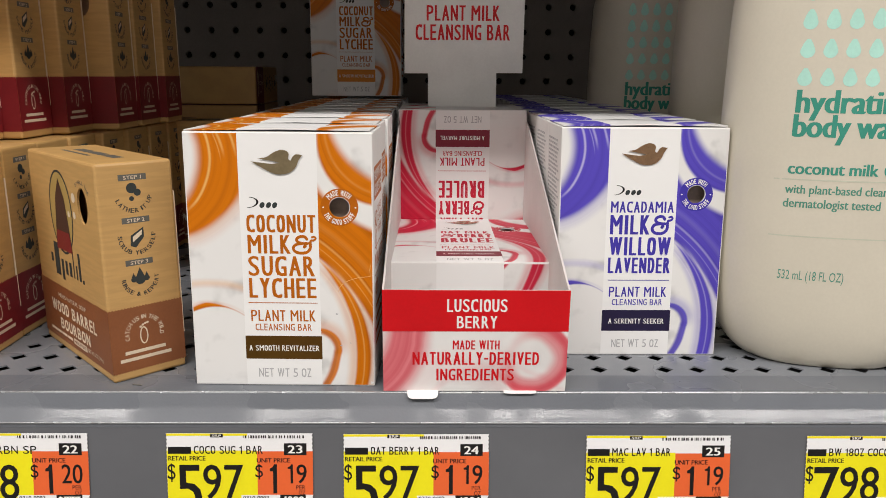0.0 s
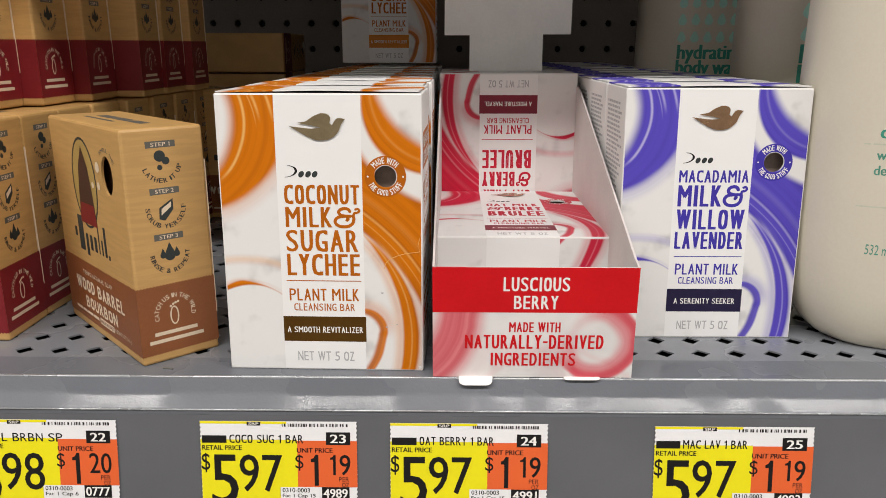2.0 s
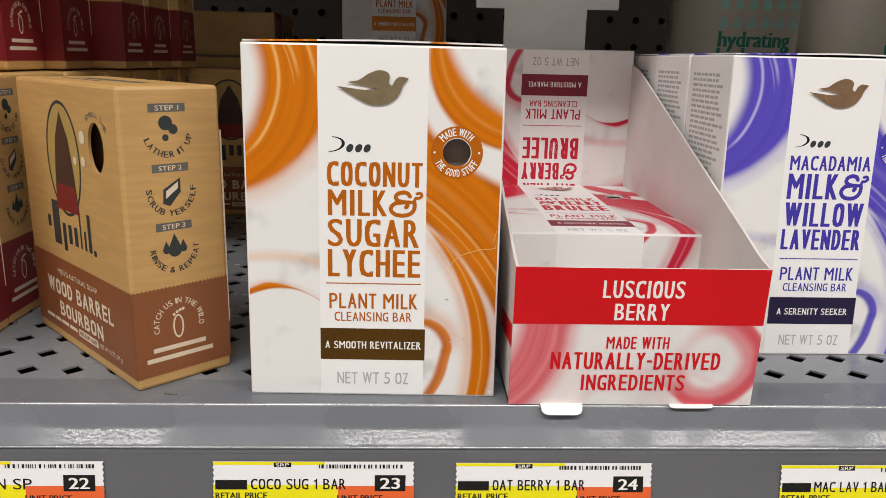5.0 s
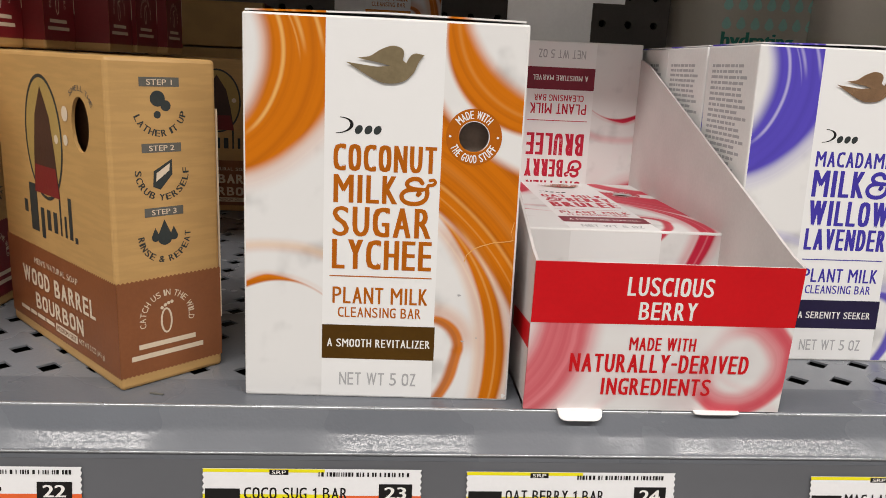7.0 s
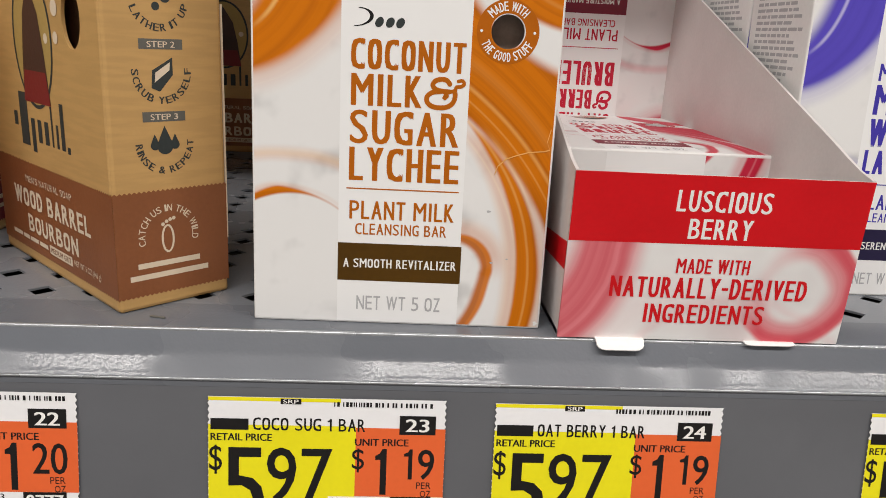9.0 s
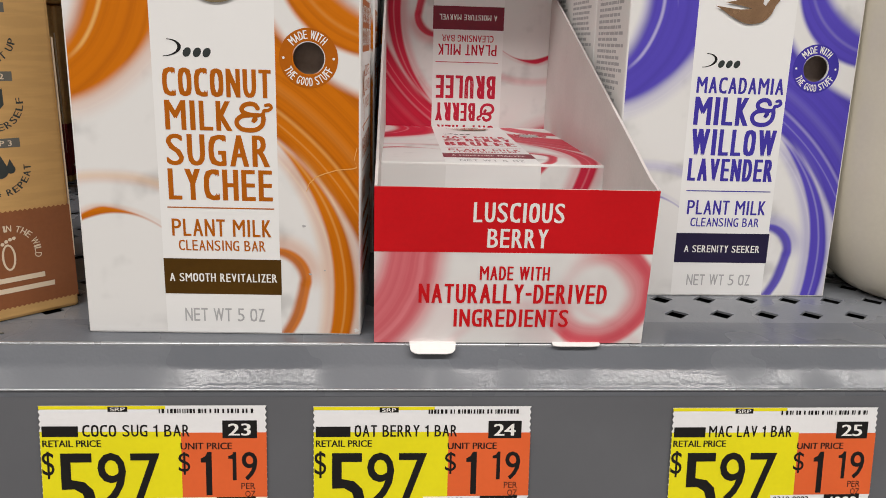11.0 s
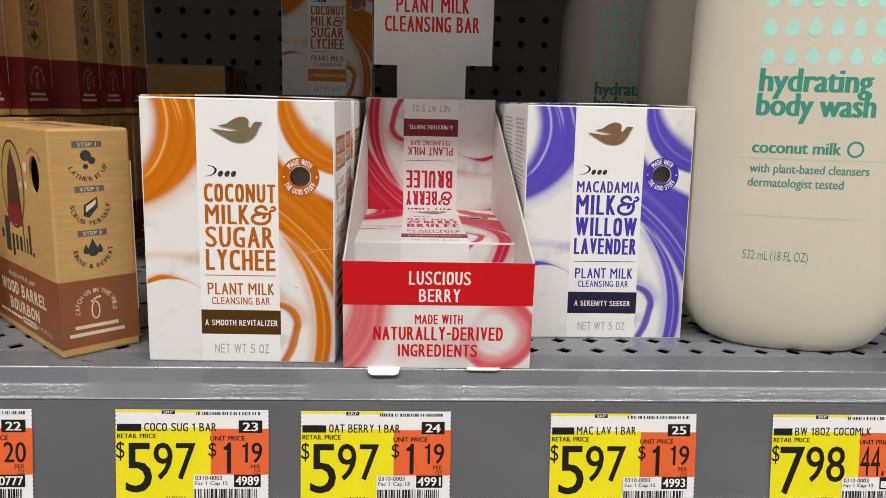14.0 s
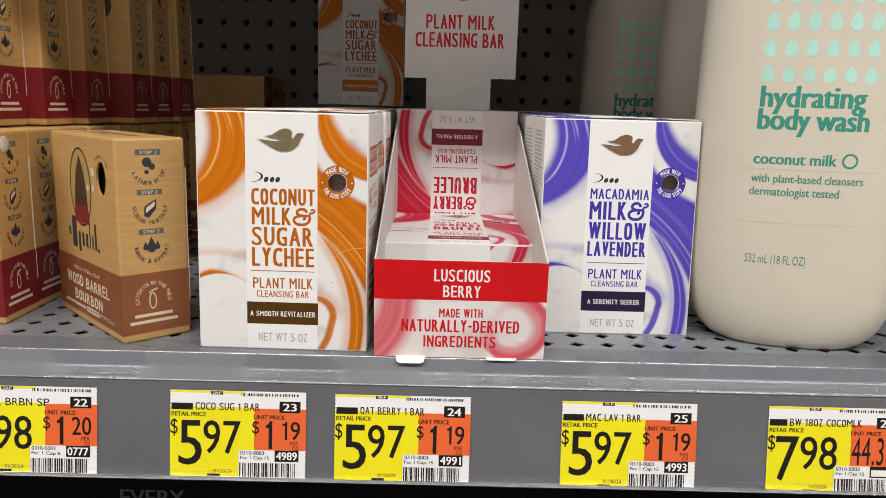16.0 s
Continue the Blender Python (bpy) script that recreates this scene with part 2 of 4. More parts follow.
# Pale tone with the edge's catch-light put into the colour, over some wear.
BEAD = surface("worn_highlight_paint", (0.42, 0.44, 0.46), 0.28, metal=0.6, vary=0.15, scale=40, bump=0)
CHANNEL = shelf_paint("grey_channel_plastic", (0.118, 0.122, 0.134), 0.38, 0.03)
PEG = surface("pegboard_brown", (0.225, 0.195, 0.17), 0.6, vary=0.12, scale=20)
# Near-black tone standing in for the shade in gaps behind and below the shelving.
DARK = surface("shade_black", (0.006, 0.006, 0.006), 0.9, vary=0.2)
GLUE = surface("dried_glue", (0.62, 0.55, 0.44), 0.35, vary=0.2, scale=300)
CLEAR = surface("clear_plastic", (0.95, 0.95, 0.95), 0.12, vary=0.01, bump=0.05)
CLEAR.node_tree.nodes["Principled BSDF"].inputs["Transmission Weight"].default_value = 1.0
CLEAR.node_tree.nodes["Principled BSDF"].inputs["IOR"].default_value = 1.25
YELLOW = surface("yellow_label_ink", (0.82, 0.74, 0.005), 0.5, vary=0.03, bump=0)
LABEL_ORANGE = surface("orange_label_ink", (0.76, 0.125, 0.028), 0.5, vary=0.03, bump=0)
LABEL_PAPER = surface("label_paper", (0.82, 0.82, 0.83), 0.55, vary=0.02)
BLACK_CARD = surface("black_card", (0.004, 0.004, 0.004), 0.9, vary=0.2, ior=1.15)
PLASTIC = surface("ivory_plastic", (0.66, 0.615, 0.51), 0.36, vary=0.03, scale=30, bump=0.05, coat=0.15)
PUMP_WHITE = surface("white_cap_plastic", (0.78, 0.77, 0.74), 0.35, vary=0.03)
INK_GREEN = surface("green_ink", (0.055, 0.300, 0.225), 0.45, vary=0.06, bump=0, ior=1.28)
INK_PALEGREEN = surface("thin_green_ink", (0.090, 0.290, 0.215), 0.45, vary=0.06, bump=0, ior=1.28)
INK_MINT = surface("mint_ink", (0.46, 0.78, 0.68), 0.45, vary=0.06, bump=0, ior=1.28)
INK_FAINT = surface("faint_mint_ink", (0.57, 0.58, 0.47), 0.45, vary=0.06, bump=0, ior=1.28)
STORE_WALL = surface("store_wall_paint", (0.42, 0.41, 0.40), 0.7, vary=0.08, scale=3, grain=80)
STORE_CEILING = surface("store_ceiling_paint", (0.45, 0.45, 0.44), 0.8, vary=0.06, scale=3, grain=60)
STORE_FLOOR = surface("store_floor_tile", (0.40, 0.38, 0.36), 0.3, vary=0.08, scale=4, grain=90)


# ---- building helpers ----
def mesh_from(bm, name):
    me = bpy.data.meshes.new(name)
    bm.to_mesh(me)
    bm.free()
    return me


def part(name, bm, material, parent, label=""):
    ob = new(name, mesh_from(bm, name))
    ob.data.materials.append(material)
    ob.parent = parent
    if label:
        ob["label"] = label
    return ob


def box(bm, x0, x1, y0, y1, z0, z1, bevel=0.0, segments=2):
    made = bmesh.ops.create_cube(bm, size=1.0)["verts"]
    for v in made:
        v.co = Vector(((x0 + x1) / 2 + v.co.x * (x1 - x0), (y0 + y1) / 2 + v.co.y * (y1 - y0), (z0 + z1) / 2 + v.co.z * (z1 - z0)))
    if bevel:
        edges = list({e for v in made for e in v.link_edges})
        bmesh.ops.bevel(bm, geom=edges, offset=bevel, segments=segments, profile=0.5, affect="EDGES")
    return bm


def boxed(*args, **kw):
    return box(bmesh.new(), *args, **kw)


def sheet(points, m, thick=0.0):
    """A flat outline (a, b) on the face m, with a thickness behind it."""
    bm = bmesh.new()
    f = bm.faces.new([bm.verts.new(m(a, b)) for a, b in points])
    if thick:
        bm.normal_update()
        n = f.normal.copy()
        back = bmesh.ops.extrude_face_region(bm, geom=[f])["geom"]
        for v in back:
            if isinstance(v, bmesh.types.BMVert):
                v.co -= n * thick
        bmesh.ops.recalc_face_normals(bm, faces=bm.faces[:])
    bm.normal_update()
    bmesh.ops.triangulate(bm, faces=[f for f in bm.faces if len(f.verts) > 4])
    return bm


def rect(x0, x1, z0, z1):
    return [(x0, z0), (x1, z0), (x1, z1), (x0, z1)]


def disc(cx, cz, rx, rz=None, n=28, a0=0.0, a1=2 * math.pi):
    rz = rx if rz is None else rz
    return [(cx + rx * math.cos(a0 + (a1 - a0) * i / n), cz + rz * math.sin(a0 + (a1 - a0) * i / n)) for i in range(n)]


def loop_ring(cx, cz, rx, rz, w, m, n=40):
    """A flat ring with the outer radii rx, rz and the width w."""
    bm = bmesh.new()
    outer = [bm.verts.new(m(a, b)) for a, b in disc(cx, cz, rx, rz, n)]
    inner = [bm.verts.new(m(a, b)) for a, b in disc(cx, cz, rx - w, rz - w, n)]
    for i in range(n):
        j = (i + 1) % n
        bm.faces.new((outer[i], outer[j], inner[j], inner[i]))
    return bm


GLYPHS = {}


def glyphs(s, bold):
    """Points and faces of a line of writing in the built-in font."""
    if (s, bold) not in GLYPHS:
        cu = bpy.data.curves.new("writing", "FONT")
        cu.body, cu.resolution_u, cu.offset = s, 3, bold
        ob = bpy.data.objects.new("writing", cu)
        me = bpy.data.meshes.new_from_object(ob)
        GLYPHS[s, bold] = ([(v.co.x, v.co.y) for v in me.vertices], [tuple(f.vertices) for f in me.polygons])
        bpy.data.objects.remove(ob)
        bpy.data.meshes.remove(me)
        bpy.data.curves.remove(cu)
    return GLYPHS[s, bold]


def add_writing(bm, s, m, x0, x1, z0, z1, bold=0.0):
    """One line of writing fitted to a box; heavier weights are struck several times, each a hair higher."""
    pts, faces = glyphs(s, 0.0)
    ax, bx = min(p[0] for p in pts), max(p[0] for p in pts)
    ay, by = min(p[1] for p in pts), max(p[1] for p in pts)
    h = z1 - z0
    shifts = (0.0,) if bold <= 0 else (-bold * h, bold * h) if bold < 0.025 else (-bold * h, 0.0, bold * h)
    push = max(0.0, bold) * h
    o, e = m((x0 + x1) / 2, (z0 + z1) / 2), 1e-4
    n = (m((x0 + x1) / 2 + e, (z0 + z1) / 2) - o).cross(m((x0 + x1) / 2, (z0 + z1) / 2 + e) - o).normalized()
    for k, sh in enumerate(shifts):
        vs = [bm.verts.new(m(x0 + push + sh + (x - ax) / (bx - ax) * (x1 - x0 - 2 * push), z0 + (y - ay) / (by - ay) * h) + n * 0.000006 * k) for x, y in pts]
        for f in faces:
            try:
                bm.faces.new([vs[i] for i in f])
            except ValueError:
                pass
    return bm


LETTER_WIDTH = {"A": 1.08, "C": 0.98, "E": 0.88, "F": 0.85, "I": 0.42, "J": 0.8, "L": 0.84, "M": 1.3, "N": 1.06, "S": 0.98, "T": 0.92, "W": 1.5, "Z": 0.9, "-": 0.6, " ": 0.45, "'": 0.3, "%": 1.3, "1": 0.6}


def ribbon(bm, pts, m, w0, w1, lift):
    """A stroke of changing width along a smooth line."""
    line, n = [], 6
    ext = [pts[0]] + list(pts) + [pts[-1]]
    for k in range(len(pts) - 1):
        p = [Vector(q) for q in ext[k:k + 4]]
        for i in range(n):
            t = i / n
            line.append(0.5 * (2 * p[1] + (p[2] - p[0]) * t + (2 * p[0] - 5 * p[1] + 4 * p[2] - p[3]) * t * t + (3 * p[1] - p[0] - 3 * p[2] + p[3]) * t ** 3))
    line.append(Vector(pts[-1]))
    rows = []
    for k, c in enumerate(line):
        d = (line[min(k + 1, len(line) - 1)] - line[max(k - 1, 0)]).normalized()
        w = (w0 + (w1 - w0) * k / (len(line) - 1)) / 2
        rows.append([bm.verts.new(m(c.x - d.y * q, c.y + d.x * q) + lift) for q in (w, -w)])
    for a, b in zip(rows, rows[1:]):
        bm.faces.new((a[0], a[1], b[1], b[0]))
    for c, w in ((line[0], w0), (line[-1], w1)):
        bm.faces.new([bm.verts.new(m(a, b) + lift * 2) for a, b in disc(c.x, c.y, w / 2, n=10)])


def add_condensed(bm, s, m, x0, x1, z0, z1, weight):
    """A line of narrow, even-width capitals: each letter of the built-in font is drawn in to its own width and struck to one stem weight."""
    h, gap = z1 - z0, 0.2
    widths = [LETTER_WIDTH.get(c, 1.0) for c in s]
    unit = (x1 - x0) / (sum(widths) + gap * (len(s) - 1))
    o, e = m((x0 + x1) / 2, (z0 + z1) / 2), 1e-4
    n = (m((x0 + x1) / 2 + e, (z0 + z1) / 2) - o).cross(m((x0 + x1) / 2, (z0 + z1) / 2 + e) - o).normalized()
    stem_pts = glyphs("I", 0.0)[0]
    cap = max(p[1] for p in stem_pts) - min(p[1] for p in stem_pts)
    stem = (max(p[0] for p in stem_pts) - min(p[0] for p in stem_pts)) / cap
    at = x0
    for c, w in zip(s, widths):
        a0, a1 = at, at + w * unit
        at = a1 + gap * unit
        if c == " ":
            continue
        if c in "I-":
            r = rect((a0 + a1) / 2 - weight * h / 2, (a0 + a1) / 2 + weight * h / 2, z0, z1) if c == "I" else rect(a0, a1, z0 + 0.42 * h, z0 + (0.42 + 0.8 * weight) * h)
            bm.faces.new([bm.verts.new(m(a, b)) for a, b in r])
            continue
        if c == "1":
            k, t = weight * h, a1 - 0.12 * (a1 - a0)
            bm.faces.new([bm.verts.new(m(a, b)) for a, b in ((t - k, z0), (t, z0), (t, z1), (t - 0.7 * k, z1), (t - k, z1 - 0.10 * h), (a0, z1 - 0.17 * h), (a0, z1 - 0.28 * h), (t - k, z1 - 0.24 * h))])
            continue
        pts, faces = glyphs(c, 0.0)
        ax, bx = min(p[0] for p in pts), max(p[0] for p in pts)
        ay, by = min(p[1] for p in pts), max(p[1] for p in pts)
        b0, b1 = (z0 + 0.65 * h, z1) if c == "'" else (z0, z1)
        squeeze = (a1 - a0) / h / ((bx - ax) / (by - ay))
        now = stem * squeeze * h
        dx = min(max(0.0, weight * h - now), 0.4 * (a1 - a0))
        dy = max(0.0, 0.82 * weight * h - stem * h)
        nx, ny = (1 if dx < 1e-6 else 2 + int(dx / (0.8 * now))), (1 if dy < 1e-6 else 2)
        k = 0
        for i in range(nx):
            for j in range(ny):
                ox = a0 + (dx * i / (nx - 1) if nx > 1 else 0)
                oz = b0 + (dy * j / (ny - 1) if ny > 1 else 0)
                vs = []
                for x, y in pts:
                    q, r = 2 * (x - ax) / (bx - ax) - 1, 2 * (y - ay) / (by - ay) - 1
                    if c in "OCGQ0":
                        f = min(abs(r), 0.97)
                        q *= (1 - f ** 3) ** (1 / 3) / math.sqrt(1 - f * f) * (1 if c in "OQ0" or q < 0.4 else 0.98)
                        q = max(-1.0, min(1.0, q))
                    vs.append(bm.verts.new(m(ox + (q + 1) / 2 * (a1 - a0 - dx), oz + (r + 1) / 2 * (b1 - b0 - dy)) + n * 0.000003 * k))
                k += 1
                for f in faces:
                    try:
                        bm.faces.new([vs[q] for q in f])
                    except ValueError:
                        pass
    return bm


def condensed(s, material, parent, m, x0, x1, z0, z1, weight=0.15, label=""):
    return part("lettering", add_condensed(bmesh.new(), s, m, x0, x1, z0, z1, weight), material, parent, label)


def ampersand(material, parent, m, x0, x1, z0, z1):
    """A flowing, epsilon-shaped ampersand with a curled arm."""
    bm, w, h = bmesh.new(), x1 - x0, z1 - z0
    f = lambda pts: [(x0 + a * w, z0 + b * h) for a, b in pts]
    up = (m(x0, z1) - m(x0, z0)).cross(m(x1, z0) - m(x0, z0)).normalized() * -0.000004
    t = 0.15 * h
    ribbon(bm, f([(0.60, 0.80), (0.53, 0.91), (0.40, 0.94), (0.26, 0.88), (0.20, 0.76), (0.26, 0.64), (0.42, 0.58), (0.60, 0.57)]), m, t, t, up)
    ribbon(bm, f([(0.40, 0.57), (0.20, 0.53), (0.08, 0.40), (0.08, 0.24), (0.19, 0.11), (0.38, 0.07), (0.57, 0.11), (0.70, 0.25), (0.74, 0.45), (0.72, 0.60)]), m, t, t, up * 3)
    ribbon(bm, f([(0.55, 0.44), (0.48, 0.36), (0.56, 0.55), (0.72, 0.60), (0.76, 0.72), (0.86, 0.74), (0.94, 0.82), (0.90, 0.92), (0.80, 0.90)]), m, t * 0.8, t * 0.7, up * 5)
    return part("lettering", bm, material, parent)


def writing(s, material, parent, m, x0, x1, z0, z1, bold=0.02, label=""):
    return part("lettering", add_writing(bmesh.new(), s, m, x0, x1, z0, z1, bold), material, parent, label)


def arc_writing(s, material, parent, m, cx, cz, r, h, start, end, inside=False, bold=0.03):
    """Letters of height h on a circle; angles in degrees from the right, counter-clockwise; inside: feet outward, for the lower half."""
    bm = bmesh.new()
    wide = {"I": 0.4, " ": 0.5, "'": 0.3, "1": 0.6, "M": 1.25, "W": 1.35, "&": 1.1}
    steps = [wide.get(c, 0.95) for c in s]
    total, at = sum(steps), 0.0
    for c, w in zip(s, steps):
        ang = radians(start + (end - start) * (at + w / 2) / total)
        at += w
        if c == " ":
            continue
        turn = ang + (math.pi / 2 if inside else -math.pi / 2)
        ca, sa = math.cos(turn), math.sin(turn)
        half = abs(radians(end - start)) * r * w / total * 0.42
        ox, oz = cx + r * math.cos(ang), cz + r * math.sin(ang)
        add_writing(bm, c, lambda a, b: m(ox + a * ca - b * sa, oz + a * sa + b * ca), -half, half, -h / 2, h / 2, bold)
    return part("lettering", bm, material, parent)


def thing(name, label, category, group=""):
    return tagged(new(name), label, category, group)


EPS = 0.00004


# ---- the store round the aisle ----
def plain_block(name, label, category, mat, *dims):
    ob = new(name, mesh_from(boxed(*dims), name))
    ob.data.materials.append(mat)
    return tagged(ob, label, category, kind="structure")


plain_block("floor", "pale polished store floor below the shelves", "floor", STORE_FLOOR, -4, 4, -2.4, 0.95, -1.3, -1.2)
plain_block("ceiling", "plain white store ceiling above the aisle", "ceiling", STORE_CEILING, -4, 4, -2.4, 0.95, 2.6, 2.7)
plain_block("wall_south", "plain shelving wall across the aisle", "wall", STORE_WALL, -4, 4, -2.5, -2.4, -1.3, 2.7)
# Blackened so that the pegboard holes read as unlit.
plain_block("wall_north", "plain panel behind the pegboard, blackened for shade", "wall", DARK, -4, 4, 0.862, 0.95, -1.2, 2.6)
plain_block("wall_east", "plain end wall of the aisle", "wall", STORE_WALL, 4, 4.1, -2.5, 0.95, -1.3, 2.7)
plain_block("wall_west", "plain end wall of the aisle", "wall", STORE_WALL, -4.1, -4, -2.5, 0.95, -1.3, 2.7)


def pegboard():
    bm = bmesh.new()
    p, r, n, y = 0.0254, 0.0034, 8, 0.835
    x0, z0 = -0.285 - 10.5 * p, 0.180 - 8.5 * p
    corner = {}

    def grid(i, k):
        if (i, k) not in corner:
            corner[i, k] = bm.verts.new((x0 + i * p, y, z0 + k * p))
        return corner[i, k]

    for i in range(44):
        for k in range(18):
            cx, cz = x0 + (i + 0.5) * p, z0 + (k + 0.5) * p
            front = [bm.verts.new((cx + r * math.cos(a * math.pi / 4), y, cz + r * math.sin(a * math.pi / 4))) for a in range(n)]
            back = [bm.verts.new((v.co.x, y + 0.006, v.co.z)) for v in front]
            c = [grid(i + 1, k + 1), grid(i, k + 1), grid(i, k), grid(i + 1, k)]
            for q in range(4):
                a, b, d = front[(2 * q + 1) % n], front[(2 * q + 2) % n], front[(2 * q + 3) % n]
                bm.faces.new((c[q], c[(q + 1) % 4], d, b))
                bm.faces.new((c[q], b, a))
            for q in range(n):
                bm.faces.new((front[q], front[(q + 1) % n], back[(q + 1) % n], back[q]))
    bmesh.ops.recalc_face_normals(bm, faces=bm.faces[:])
    ob = new("wall_pegboard", mesh_from(bm, "wall_pegboard"))
    ob.data.materials.append(PEG)
    return tagged(ob, "dim brown pegboard with rows of round holes at the back of the shelf", "pegboard", kind="structure")


pegboard()

plain_block("wall_shelf_end", "plain end panel of the shelving", "panel", CHANNEL, -0.625, -0.602, 0.27, 0.85, -1.2, 0.9)
plain_block("wall_shelf_end", "plain end panel of the shelving", "panel", CHANNEL, 0.602, 0.625, 0.27, 0.85, -1.2, 0.9)
# Back panel blackened too: the shade behind the peg holes is its colour.
plain_block("wall_shelf_back", "plain back panel of the shelving, blackened for the shade in the peg holes", "panel", DARK, -0.602, 0.602, 0.842, 0.860, -1.2, 0.9)
FRONT_Y = 0.2595


def store_shelf():
    root = thing("store_shelf", "grey powder-coated steel store shelf with slotted deck and price channel", "shelf")
    root["kind"] = "structure"
    bm = bmesh.new()
    px, py, x0, y0, nx, ny = 0.0129, 0.0125, 0.117 - 35.5 * 0.0129, 0.2743, 56, 44
    known = {}

    def corner(x, y):
        key = (round(x * 1e5), round(y * 1e5))
        if key not in known:
            known[key] = bm.verts.new((x, y, 0))
        return known[key]

    for j in range(ny):
        off = 0.0
        for i in range(nx):
            ax, bx = x0 + off + i * px, x0 + off + (i + 1) * px
            ay, by = y0 + j * py, y0 + (j + 1) * py
            cx, cy = (ax + bx) / 2, (ay + by) / 2
            hw, hd = 0.0035, 0.0034
            o = [corner(x, y) for x, y in ((ax, ay), (cx, ay), (bx, ay), (bx, by), (cx, by), (ax, by))]
            inner = [(cx, cy - hd), (cx + hw, cy), (cx, cy + hd), (cx - hw, cy)]
            t = [bm.verts.new((x, y, 0)) for x, y in inner]
            b = [bm.verts.new((x, y, -0.0006)) for x, y in inner]
            for q in ((o[0], o[1], t[0], t[3]), (o[1], o[2], t[1], t[0]), (o[2], o[3], t[1]), (o[3], o[4], t[2], t[1]), (o[4], o[5], t[3], t[2]), (o[5], o[0], t[3])):
                bm.faces.new(q)
            for k in range(4):
                l = (k + 1) % 4
                bm.faces.new((t[k], t[l], b[l], b[k]))
    part("deck", bm, SHELF, root)
    bm = bmesh.new()
    # the solid front margin, its bent nose and the sloping, slightly hollow lip
    lip_line = [(FRONT_Y - 0.0006, -0.0004)]
    for k in range(10):
        a = radians(31.5 if k < 5 else 43.2 if k < 9 else 47)
        y, z = lip_line[-1]
        lip_line.append((y - 0.00107 * math.sin(a), z - 0.00107 * math.cos(a)))
    y, z = lip_line[-1]
    lip_line += [(y - 0.0002, z - 0.0003)]
    for prof, soft_faces in (([(0.2743, 0.0), (FRONT_Y, 0.0), (FRONT_Y - 0.0006, -0.0004)], False), (lip_line, True),
                             ([(y - 0.0002, z - 0.0003), (y - 0.0001, z - 0.0006), (0.2523, -0.01075), (0.2545, -0.01078), (0.2545, -0.047), (0.2743, -0.047)], False)):
        rows = []
        for i in range(61):
            rows.append([bm.verts.new((-0.6 + 0.02 * i, py_, pz_)) for py_, pz_ in prof])
        for a, b in zip(rows, rows[1:]):
            for k in range(len(prof) - 1):
                f = bm.faces.new((a[k], b[k], b[k + 1], a[k + 1]))
                f.smooth = soft_faces
    nose = part("front_rail", bm, RAIL, root, "glossy bent steel front edge")
    # Bead added to carry the bright line where the nose catches light.
    bm = bmesh.new()
    bmesh.ops.create_cone(bm, cap_ends=True, segments=16, radius1=0.00055, radius2=0.00055, depth=1.2, matrix=Matrix.Translation((0, FRONT_Y - 0.0002, -0.00050)) @ pose(0, 0, 0, 0, 90, 0))
    for f in bm.faces:
        f.smooth = True
    part("edge_bead", bm, BEAD, root, "worn edge of the shelf nose, paled to hold its highlight")
    # Second bead, added for the bright line along the lip's foot.
    bm = bmesh.new()
    bmesh.ops.create_cone(bm, cap_ends=True, segments=12, radius1=0.00032, radius2=0.00032, depth=1.2, matrix=Matrix.Translation((0, lip_line[-1][0] + 0.0001, lip_line[-1][1] + 0.0001)) @ pose(0, 0, 0, 0, 90, 0))
    for f in bm.faces:
        f.smooth = True
    part("edge_bead", bm, BEAD, root, "thin pale bead holding the highlight line at the lip foot")
    bm = bmesh.new()
    prof = [(0.2523, -0.0108), (0.2478, -0.0458), (0.2464, -0.0460), (0.2461, -0.0466), (0.2466, -0.0470), (0.2540, -0.0472), (0.2540, -0.0108)]
    ends = []
    for x in (-0.6, 0.6):
        ends.append([bm.verts.new((x, y, z)) for y, z in prof])
    for k in range(len(prof)):
        l = (k + 1) % len(prof)
        bm.faces.new((ends[0][k], ends[1][k], ends[1][l], ends[0][l]))
    bmesh.ops.recalc_face_normals(bm, faces=bm.faces[:])
    part("price_channel", bm, CHANNEL, root, "grey plastic price label channel")
    lip = part("clear_lip", boxed(-0.6, 0.6, 0.2457, 0.2460, -0.0466, -0.0425, bevel=0.0001), CLEAR, root, "clear plastic lip over the label feet")
    lip.visible_shadow = False
    # Pan added under the deck, near-black so the slots look shaded.
    part("underside", boxed(-0.6, 0.6, 0.275, 0.83, -0.040, -0.034), DARK, root, "pan added under the deck, blackened for the shade in the slots")
    return root


store_shelf()
# Unseen shelf added to shade the rear; its edge and height are tuned.
upper = new("upper_shelf", mesh_from(boxed(-0.6, 0.6, 0.262, 0.83, 0.267, 0.271, bevel=0.001), "upper_shelf"))
upper.data.materials.append(SHELF)
tagged(upper, "unseen grey steel shelf above, shading the soap boxes", "shelf", kind="structure")
# Unseen lower shelf; its near-black colour holds the shade below the deck.
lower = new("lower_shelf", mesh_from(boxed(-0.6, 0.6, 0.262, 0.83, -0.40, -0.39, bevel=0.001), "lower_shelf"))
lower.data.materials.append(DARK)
tagged(lower, "unseen lower steel shelf, blackened for the shade under the deck", "shelf", kind="structure")


# ---- soap cartons ----
def front_face(y=0.0):
    return lambda a, b: Vector((a, y - EPS, b))


